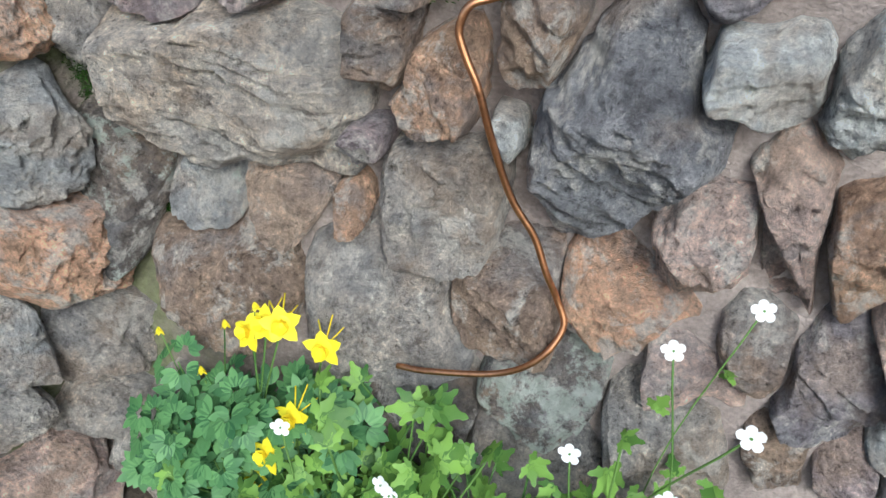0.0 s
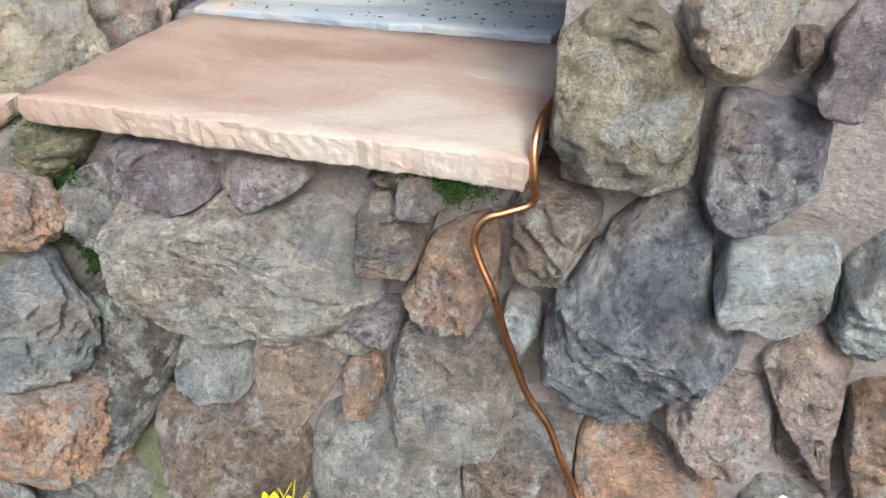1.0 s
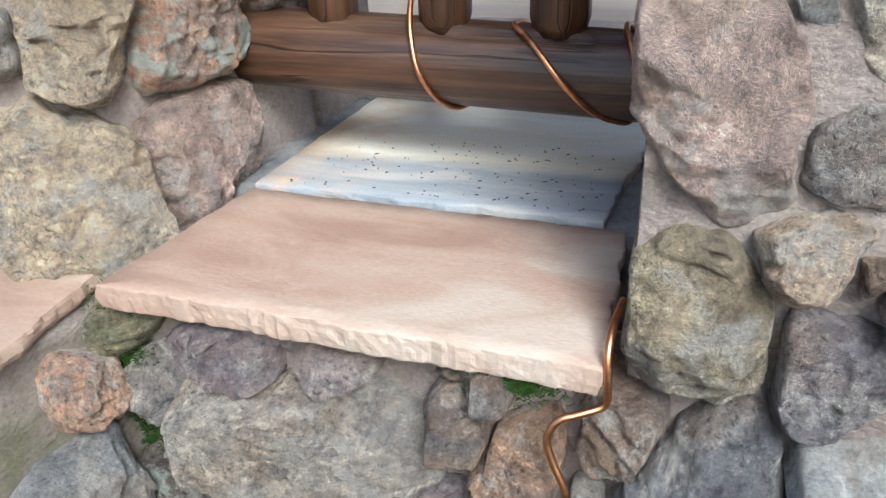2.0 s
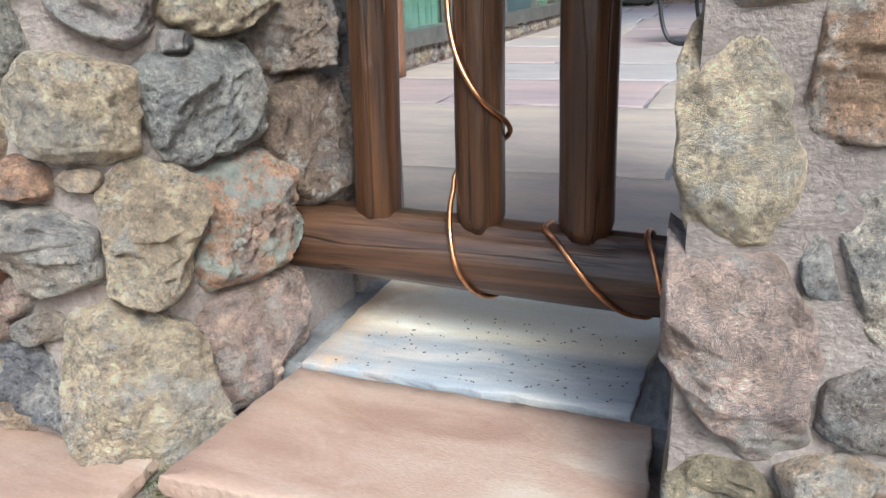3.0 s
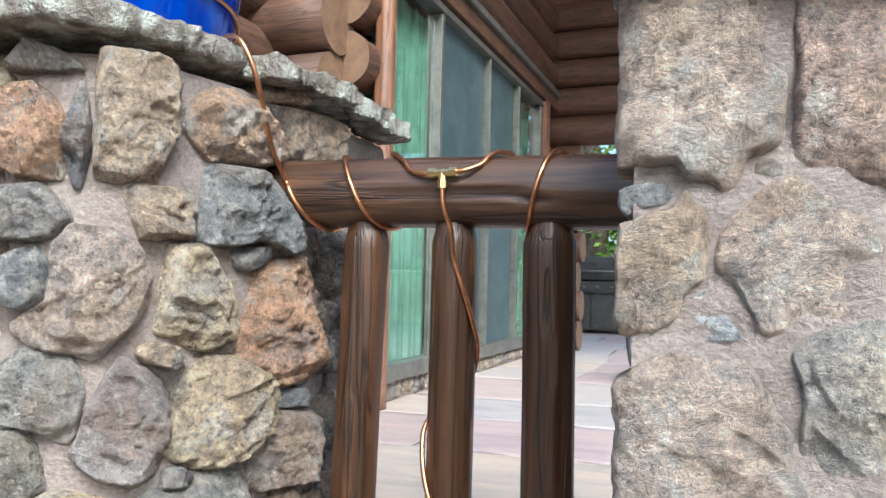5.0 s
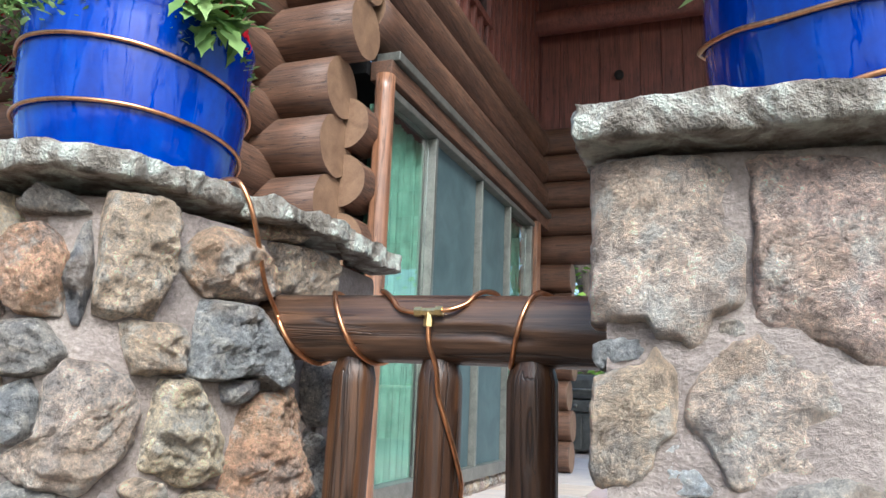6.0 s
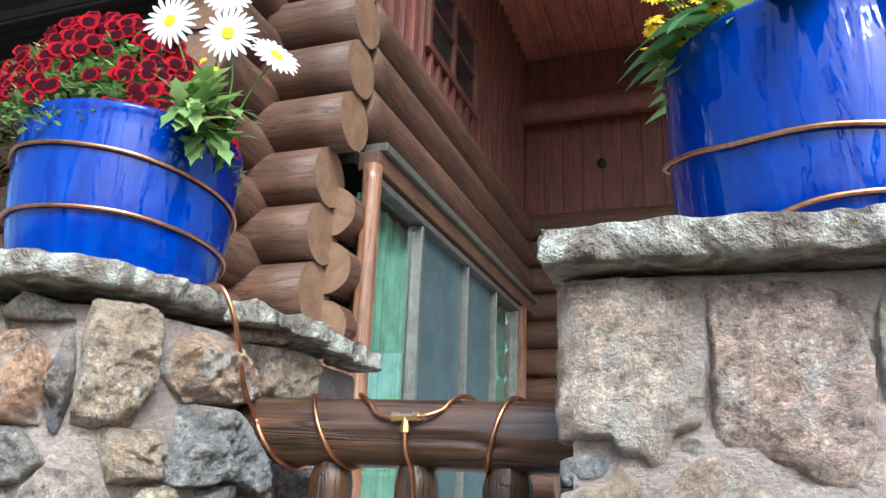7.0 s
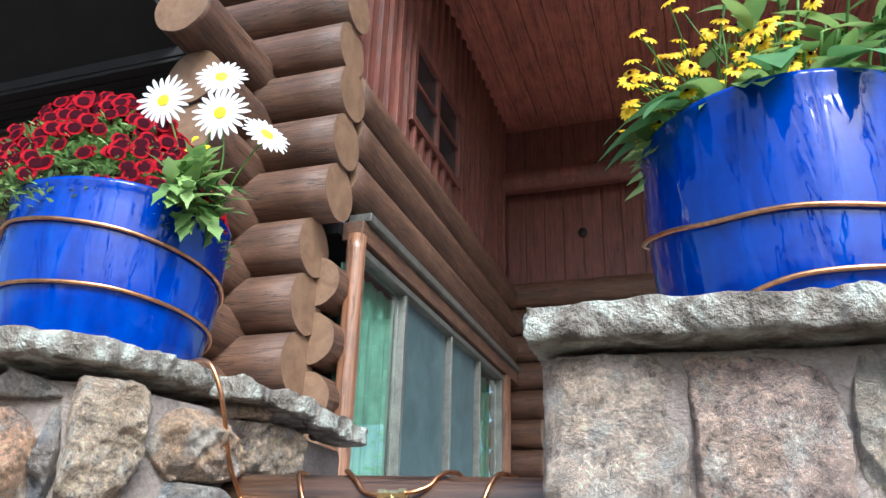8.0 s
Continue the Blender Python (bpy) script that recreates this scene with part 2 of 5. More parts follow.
LOG_Y = wood_material("brown_log_side", (0.060, 0.028, 0.016), (0.140, 0.070, 0.040), 0.58, 1, 0.0, 8.0)
LOG_END = mottled("log_end_grain", [(0.3, (0.13, 0.07, 0.038)), (0.7, (0.22, 0.13, 0.075))], 9.0, 0.6, 120.0, 0.4, 0.003)
SOFFIT = wood_material("red_brown_soffit", (0.24, 0.072, 0.048), (0.40, 0.135, 0.088), 0.5, 1, 0.0, 9.0)
BOARD = wood_material("red_brown_boards", (0.090, 0.027, 0.019), (0.185, 0.060, 0.040), 0.5, 2, 0.0, 9.0)
TRIM = wood_material("orange_trim_wood", (0.17, 0.075, 0.038), (0.29, 0.145, 0.08), 0.4, 2, 0.3, 9.0)
COPPER = mottled("copper_tubing", [(0.3, (0.50, 0.22, 0.10)), (0.55, (0.70, 0.34, 0.17)), (0.72, (0.28, 0.13, 0.075))], 18.0, 0.32, 90.0, 0.1, 0.001, metal=1.0)
BRASS = mottled("brass_fitting", [(0.3, (0.70, 0.52, 0.22)), (0.7, (0.86, 0.70, 0.36))], 60.0, 0.3, 200.0, 0.1, 0.001, metal=1.0)
ALU = mottled("aluminium_frame", [(0.3, (0.14, 0.14, 0.125)), (0.7, (0.26, 0.255, 0.225))], 8.0, 0.35, 90.0, 0.1, 0.001, metal=0.6)
CURTAIN = mottled("pale_green_curtain", [(0.3, (0.06, 0.14, 0.095)), (0.7, (0.14, 0.27, 0.19))], 5.0, 0.9, 80.0, 0.2, 0.003)
SCREEN = mottled("grey_insect_screen", [(0.3, (0.035, 0.06, 0.065)), (0.7, (0.07, 0.105, 0.11))], 4.0, 0.6, 300.0, 0.1, 0.001)
# near-black holds the shade of eaves and unlit room; also colours small fittings
DARK = mottled("shade_and_fitting_black", [(0.3, (0.007, 0.006, 0.006)), (0.7, (0.014, 0.012, 0.011))], 4.0, 0.8)
BBQ = mottled("grey_grill_metal", [(0.3, (0.06, 0.06, 0.055)), (0.7, (0.12, 0.12, 0.11))], 6.0, 0.45, 90.0, 0.1, 0.002, metal=0.3)


def glaze_material():
    m, nt, b = material("cobalt_glaze", 0.05)
    v = coords(nt, (9, 9, 1.6))
    run = noise_tex(nt, v, 3.0, 2.5, 0.5, 0.6)
    fine = noise_tex(nt, coords(nt), 60.0, 4.0, 0.7)
    col = mix(nt, 0.5, ramp(nt, run, [(0.3, (0.002, 0.024, 0.24)), (0.55, (0.002, 0.036, 0.32)), (0.72, (0.003, 0.050, 0.36))]), ramp(nt, fine, [(0.35, (0.7, 0.7, 0.75)), (0.65, (1.15, 1.15, 1.1))]), 'MULTIPLY')
    nt.links.new(col, b.inputs["Base Color"])
    bump(nt, b, calc(nt, 'ADD', run, calc(nt, 'MULTIPLY', noise_tex(nt, coords(nt), 22.0, 2.0), 0.25)), 0.30, 0.010)
    b.inputs["Specular IOR Level"].default_value = 0.42
    return m


def glass_material():
    m, nt, b = material("window_glass", 0.02)
    b.inputs["Base Color"].default_value = (0.85, 0.92, 0.9, 1)
    b.inputs["Transmission Weight"].default_value = 1.0
    b.inputs["IOR"].default_value = 1.5
    return m


def leaf_material(name, dark, light, rough=0.5, gloss=0.25):
    m, nt, b = material(name, rough)
    n = noise_tex(nt, coords(nt, shift=False), 25.0, 3.0)
    geo = nt.nodes.new("ShaderNodeNewGeometry")
    f = calc(nt, 'ADD', calc(nt, 'MULTIPLY', geo.outputs["Random Per Island"], 0.7), calc(nt, 'MULTIPLY', n, 0.4))
    nt.links.new(ramp(nt, f, [(0.1, dark), (0.9, light)]), b.inputs["Base Color"])
    b.inputs["Specular IOR Level"].default_value = gloss
    tr = nt.nodes.new("ShaderNodeBsdfTranslucent")
    nt.links.new(ramp(nt, f, [(0.1, dark), (0.9, light)]), tr.inputs[0])
    add = nt.nodes.new("ShaderNodeMixShader")
    add.inputs[0].default_value = 0.3
    nt.links.new(b.outputs[0], add.inputs[1])
    nt.links.new(tr.outputs[0], add.inputs[2])
    nt.links.new(add.outputs[0], nt.nodes["Material Output"].inputs[0])
    return m


GLAZE = glaze_material()
GLASS = glass_material()
LEAF = leaf_material("green_leaf", (0.022, 0.08, 0.018), (0.22, 0.38, 0.07))
LEAF_BLUE = leaf_material("blue_green_leaf", (0.025, 0.09, 0.036), (0.15, 0.31, 0.11))
LEAF_TREE = leaf_material("tree_foliage", (0.06, 0.13, 0.025), (0.24, 0.40, 0.08), 0.6)
STEM = leaf_material("green_stem", (0.06, 0.14, 0.03), (0.16, 0.28, 0.07))
MOSS = leaf_material("green_moss", (0.018, 0.05, 0.010), (0.06, 0.12, 0.025), 0.9, 0.05)
PETAL_Y = leaf_material("yellow_petal", (0.85, 0.62, 0.01), (0.95, 0.85, 0.04), 0.5)
PETAL_W = leaf_material("white_petal", (0.78, 0.80, 0.80), (0.88, 0.88, 0.88), 0.5)
PETAL_R = leaf_material("red_petal", (0.18, 0.004, 0.010), (0.44, 0.008, 0.020), 0.7, 0.05)
LEAF_PALE = leaf_material("pale_green_leaf", (0.09, 0.19, 0.05), (0.36, 0.50, 0.17))
PETAL_K = leaf_material("dark_petal_heart", (0.025, 0.004, 0.008), (0.05, 0.006, 0.012), 0.8, 0.03)
PETAL_O = leaf_material("golden_petal", (0.80, 0.46, 0.01), (0.92, 0.68, 0.03), 0.5)
BARK = mottled("tree_bark", [(0.3, (0.06, 0.045, 0.035)), (0.7, (0.20, 0.15, 0.12))], 10.0, 0.9, 60.0, 1.0, 0.03, (1, 1, 0.3))

# ---- the stone walls ----
TONES = {
    "grey": (0.285, 0.262, 0.245), "greytan": (0.40, 0.358, 0.318), "tan": (0.45, 0.358, 0.275), "buff": (0.52, 0.428, 0.315),
    "orange": (0.47, 0.295, 0.20), "pink": (0.41, 0.312, 0.278), "brown": (0.225, 0.165, 0.130), "dark": (0.125, 0.108, 0.100),
    "blue": (0.275, 0.282, 0.295), "pale": (0.44, 0.45, 0.455), "sky": (0.42, 0.455, 0.50), "purple": (0.235, 0.19, 0.20),
    "purpledark": (0.20, 0.18, 0.20), "bluedark": (0.185, 0.185, 0.205), "rust": (0.33, 0.212, 0.145), "moss": (0.20, 0.20, 0.12),
    "mossytan": (0.31, 0.262, 0.185), "tanpale": (0.46, 0.378, 0.325), "brownpale": (0.335, 0.262, 0.218), "bluetan": (0.335, 0.328, 0.318),
    "purplepink": (0.31, 0.262, 0.262), "greygreen": (0.29, 0.275, 0.245),
    "orangetan": (0.47, 0.332, 0.235),
}
FRONT, JAMB, BUTT = [], [], []


def front(s, z, w, h, turn, tone, lichen, proud=1.0):
    FRONT.append((s, z, w, h, turn, tone, lichen, proud))


def jamb(s, z, w, h, turn, tone, lichen, proud=1.0):
    JAMB.append((s, z, w, h, turn, tone, lichen, proud))


def buttress(s, z, w, h, turn, tone, lichen, proud=1.0):
    BUTT.append((s, z, w, h, turn, tone, lichen, proud))


front(-0.523, 0.814, 0.387, 0.209, -0, "greytan", .1)
front(-0.612, 0.933, 0.162, 0.091, -5, "purple", 0)
front(-0.453, 0.952, 0.183, 0.064, -0, "purplepink", 0)
front(-0.278, 0.978, 0.125, 0.045, -3, "brown", 0)
front(-0.320, 0.897, 0.086, 0.104, -0, "brown", 0)
front(-0.261, 0.862, 0.078, 0.121, -15, "rust", .05)
front(-0.717, 0.671, 0.126, 0.175, -25, "dark", .55)
front(-0.585, 0.658, 0.104, 0.102, -10, "blue", .4)
front(-0.463, 0.673, 0.145, 0.110, -0, "brownpale", 0)
front(-0.375, 0.687, 0.051, 0.061, -0, "rust", 0)
front(-0.346, 0.775, 0.075, 0.055, -0, "purple", 0)
front(-0.265, 0.727, 0.194, 0.135, -12, "grey", 0)
front(-0.331, 0.575, 0.214, 0.152, -8, "grey", .25)
front(-0.180, 0.613, 0.134, 0.138, -15, "brown", 0)
front(-0.551, 0.562, 0.211, 0.122, -0, "brown", .05)
buttress(0.119, 0.589, 0.191, 0.156, 20, "orange", .3)
buttress(0.119, 0.749, 0.108, 0.202, -0, "blue", 0)
buttress(0.076, 0.888, 0.072, 0.087, 10, "orange", 0)
front(-0.711, 0.867, 0.082, 0.133, -15, "grey", .1)
front(-0.753, 0.948, 0.098, 0.073, -0, "moss", .1)
buttress(0.122, 0.388, 0.233, 0.185, 8, "grey", .1)
buttress(0.241, 0.474, 0.094, 0.190, -0, "blue", 0)
buttress(0.148, 0.324, 0.220, 0.149, 15, "grey", 0)
buttress(0.293, 0.243, 0.196, 0.141, -0, "pink", .05)
buttress(0.279, 0.391, 0.105, 0.162, -0, "grey", 0)
front(-0.074, 0.838, 0.168, 0.255, 25, "bluedark", 0)
front(-0.149, 0.912, 0.084, 0.120, -10, "brown", 0)
front(-0.180, 0.812, 0.035, 0.049, -0, "pale", 0)
front(0.020, 1.026, 0.070, 0.122, -0, "purpledark", 0)
front(0.057, 0.915, 0.102, 0.077, 5, "pale", .1)
front(0.137, 0.914, 0.073, 0.122, -0, "pale", .1)
front(0.027, 0.738, 0.128, 0.133, -15, "pink", 0)
front(0.106, 0.781, 0.063, 0.179, 8, "pink", 0)
front(-0.044, 0.641, 0.135, 0.087, -18, "orange", 0)
front(0.179, 0.774, 0.071, 0.145, -0, "rust", 0)
front(-0.095, 1.077, 0.098, 0.146, -0, "mossytan", .2, 0.7)
front(-0.022, 1.144, 0.079, 0.070, 5, "tan", 0)
front(0.031, 1.134, 0.023, 0.044, 15, "brown", 0)
front(0.063, 1.123, 0.041, 0.079, -0, "purple", 0)
front(-0.012, 1.228, 0.072, 0.064, -0, "bluedark", 0)
front(0.117, 0.620, 0.072, 0.095, -0, "brown", 0)
front(0.195, 0.608, 0.100, 0.126, 10, "purpledark", 0)
front(0.038, 0.572, 0.122, 0.057, -12, "pink", 0)
front(0.159, 0.501, 0.069, 0.063, -0, "brown", 0)
front(0.236, 0.512, 0.081, 0.075, -0, "purple", 0)
front(-0.110, 0.508, 0.141, 0.081, -5, "dark", .75)
front(-0.268, 0.437, 0.163, 0.106, -5, "dark", 0)
front(0.036, 0.484, 0.141, 0.102, -8, "grey", 0)
front(-0.380, 0.322, 0.195, 0.138, -5, "dark", 0)
front(-0.114, 0.377, 0.182, 0.124, -0, "grey", 0)
front(-0.611, 0.256, 0.220, 0.163, -0, "grey", .1)
front(-0.084, 1.649, 0.147, 0.165, -8, "tanpale", 0)
front(-0.121, 1.453, 0.076, 0.176, -0, "buff", .05)
front(-0.025, 1.513, 0.111, 0.104, -10, "rust", 0)
front(-0.091, 1.270, 0.122, 0.187, 8, "pink", 0)
front(-0.053, 1.349, 0.037, 0.073, 20, "blue", 0)
front(-0.013, 1.371, 0.057, 0.139, 15, "greytan", 0)
front(-0.140, 1.883, 0.052, 0.040, 5, "blue", 0, 0.45)
front(-0.124, 1.818, 0.069, 0.118, -8, "tan", 0)
front(-0.088, 1.773, 0.057, 0.053, 8, "sky", 0, 0.6)
front(-0.018, 1.827, 0.118, 0.117, -12, "tanpale", 0)
front(0.028, 1.698, 0.091, 0.141, -5, "greytan", .1)
front(-0.098, 1.983, 0.129, 0.150, -0, "tanpale", 0)
front(0.063, 1.976, 0.136, 0.157, -4, "pink", 0)
front(0.156, 1.985, 0.051, 0.137, -0, "greytan", .1)
front(-0.039, 1.903, 0.030, 0.015, -0, "grey", 0)
jamb(1.364, 1.458, 0.140, 0.137, -0, "buff", .05)
jamb(1.536, 1.441, 0.181, 0.139, -0, "bluetan", .1)
jamb(1.746, 1.355, 0.235, 0.200, -0, "brown", 0)
jamb(1.582, 1.270, 0.184, 0.181, -8, "orange", .74)
jamb(1.432, 1.280, 0.108, 0.198, -4, "buff", 0)
jamb(1.298, 1.280, 0.121, 0.149, -0, "greytan", .25)
jamb(1.287, 1.367, 0.068, 0.059, -0, "orange", 0)
jamb(1.354, 1.372, 0.060, 0.031, -0, "tan", 0)
jamb(1.382, 1.090, 0.199, 0.224, -0, "buff", .1)
jamb(1.564, 1.105, 0.190, 0.160, 10, "pink", 0)
jamb(1.223, 1.088, 0.127, 0.141, -0, "bluedark", 0)
jamb(1.248, 1.172, 0.100, 0.048, -0, "grey", 0)
jamb(1.717, 1.515, 0.214, 0.108, -0, "brownpale", 0)
jamb(1.592, 1.603, 0.196, 0.143, -5, "buff", .2)
jamb(1.426, 1.603, 0.115, 0.162, -12, "purplepink", 0)
jamb(1.313, 1.636, 0.123, 0.108, -8, "bluetan", .05)
jamb(1.717, 1.723, 0.199, 0.210, -12, "orange", 0)
jamb(1.526, 1.770, 0.150, 0.149, -8, "buff", .05)
jamb(1.375, 1.774, 0.156, 0.156, -5, "tanpale", .1)
jamb(1.285, 1.789, 0.081, 0.087, -0, "blue", 0)
jamb(1.627, 1.832, 0.104, 0.055, -0, "bluedark", .1)
jamb(1.472, 1.688, 0.087, 0.039, -15, "tan", 0)
jamb(1.273, 1.552, 0.123, 0.125, -5, "greygreen", .05)
jamb(1.867, 1.826, 0.091, 0.113, -0, "grey", 0)
jamb(1.852, 1.703, 0.094, 0.115, -0, "dark", 0)
jamb(1.858, 1.536, 0.079, 0.099, -0, "dark", 0)
jamb(1.854, 1.384, 0.081, 0.112, -0, "brown", 0)
jamb(1.852, 1.254, 0.084, 0.105, -0, "dark", 0)
jamb(1.746, 1.600, 0.094, 0.033, -0, "blue", 0)
jamb(1.496, 1.519, 0.045, 0.032, -0, "bluedark", 0)
jamb(1.610, 1.883, 0.185, 0.145, -0, "blue", .3)
jamb(1.463, 1.879, 0.113, 0.078, -0, "tan", 0)
jamb(1.584, 2.011, 0.208, 0.090, -0, "orangetan", .05)
jamb(1.425, 1.998, 0.122, 0.156, -0, "tan", .15)
jamb(1.351, 1.976, 0.039, 0.132, -0, "bluedark", .05)
jamb(1.289, 1.970, 0.098, 0.109, -0, "orange", 0)
jamb(1.793, 2.049, 0.201, 0.086, -5, "tan", 0)
jamb(1.290, 1.872, 0.102, 0.079, -0, "grey", .1)
jamb(1.292, 2.082, 0.134, 0.044, -0, "grey", 0)
jamb(1.700, 2.104, 0.150, 0.054, -10, "tan", 0)


# plainer stones past the corner and along the foot of the pillar
for i in range(9):
    for k in range(2):
        jamb(1.175 - 0.155 * k + 0.02 * math.sin(i * 2.3), 1.07 + 0.122 * i + 0.03 * k, 0.135, 0.112, 9 * math.sin(i * 1.9), ("tan", "grey", "pink", "greytan", "buff", "bluetan")[(i * 2 + k) % 6], 0.1)
for i in range(12):
    for k in range(7):
        front(0.33 + 0.165 * k + 0.04 * math.sin(i * 1.7 + k), 0.22 + 0.158 * i + 0.03 * math.sin(k * 2.2), 0.155, 0.145, 12 * math.sin(i + k * 2.1), ("tan", "grey", "pink", "purple", "greytan", "brown", "blue")[(i * 3 + k) % 7], 0.1)
for i in range(7):
    for k in range(4):
        buttress(0.44 + 0.15 * k + 0.03 * math.sin(i * 1.7), 0.16 + 0.13 * i, 0.14, 0.12, 9 * math.sin(i + k), ("grey", "blue", "pink", "tan")[(i + k) % 4], 0.1)


def front_face(s, z):
    """The long wall: upright above, leaning out a little towards its foot."""
    lean = 0.35 if z < 0.70 else 0.0
    return Vector((s, 0.655 - lean * (0.70 - z), z)), Vector((0, -1, -lean)).normalized()


def bent(line, side=1.0):
    """A wall face that follows a plan line; s runs along it."""
    pts = [Vector((x, y, 0)) for x, y in line]

    def face(s, z):
        left = s
        for a, b in zip(pts[:-1], pts[1:]):
            d = (b - a).length
            if left <= d or b is pts[-1]:
                along = (b - a) / d
                p = a + along * left
                return Vector((p.x, p.y, z)), along
            left -= d

    def soft(s, z):
        ring = [face(s + 0.028 * k, z)[0] for k in range(-3, 4)]
        p = (ring[0] + ring[6] + 2 * (ring[1] + ring[5]) + 3 * (ring[2] + ring[4]) + 4 * ring[3]) / 16
        along = (face(s + 0.09, z)[0] - face(s - 0.09, z)[0]).normalized()
        return p, Vector((along.y, -along.x, 0)) * side
    return soft


JAMB_LINE = ((-2.2, 0.675), (-0.87, 0.675), (-0.805, 0.715), (-0.772, 0.80), (-0.75, 0.95), (-0.73, 1.2))
BUTT_LINE = ((-0.75, 0.66), (-0.815, 0.40), (-0.885, 0.15), (-0.985, -0.25), (-1.10, -0.60))
jamb_face, butt_face = bent(JAMB_LINE), bent(BUTT_LINE, -1.0)


def ease(a, b, x):
    t = min(max((x - a) / (b - a), 0), 1)
    return t * t * (3 - 2 * t)


def face_many(face, s, z):
    """The wall face and its outward normal at many places at once."""
    if face is front_face:
        lean = np.where(z < 0.70, 0.35, 0.0)
        base = np.stack([s, 0.655 - lean * (0.70 - z), z], -1)
        nrm = np.stack([np.zeros_like(s), -np.ones_like(s), -lean], -1)
    else:
        at = np.linspace(s.min() - 0.01, s.max() + 0.01, 48)
        rows = [face(q, 0.0) for q in at]
        cols = [np.interp(s, at, [r[k][i] for r in rows]) for k in (0, 1) for i in (0, 1)]
        base = np.stack([cols[0], cols[1], z], -1)
        nrm = np.stack([cols[2], cols[3], np.zeros_like(s)], -1)
    return base, nrm / np.linalg.norm(nrm, axis=-1, keepdims=True)


def broken_relief(px, pz, seed, bed, size, pits):
    """Height of a split rock face: fracture steps along a bedding direction, ridges and grit."""
    cb, sb = math.cos(bed), math.sin(bed)
    out = np.empty(len(px))
    big = min(1.0, size / 0.12)
    for k, (x, z) in enumerate(zip(px.tolist(), pz.tolist())):
        u, v = x * cb + z * sb, -x * sb + z * cb
        t = noise.noise(Vector((u * 7 + seed, v * 15, seed))) * 2.6 + v * 7
        f = t - math.floor(t)
        step = math.floor(t) + ease(0.70, 0.98, f) - v * 7
        ridge = abs(noise.noise(Vector((u * 13, v * 22 + seed, seed))))
        chip = abs(noise.noise(Vector((u * 38 + seed, v * 60, seed))))
        grit = noise.fractal(Vector((x * 75, z * 75, seed)), 0.8, 2.1, 4)
        dent = abs(noise.noise(Vector((x * 105 + seed, z * 105, seed))))
        out[k] = (0.0070 * step - 0.016 * ridge) * big + 0.0042 * grit - (0.0050 * dent + 0.0115 * chip) * pits
    return out


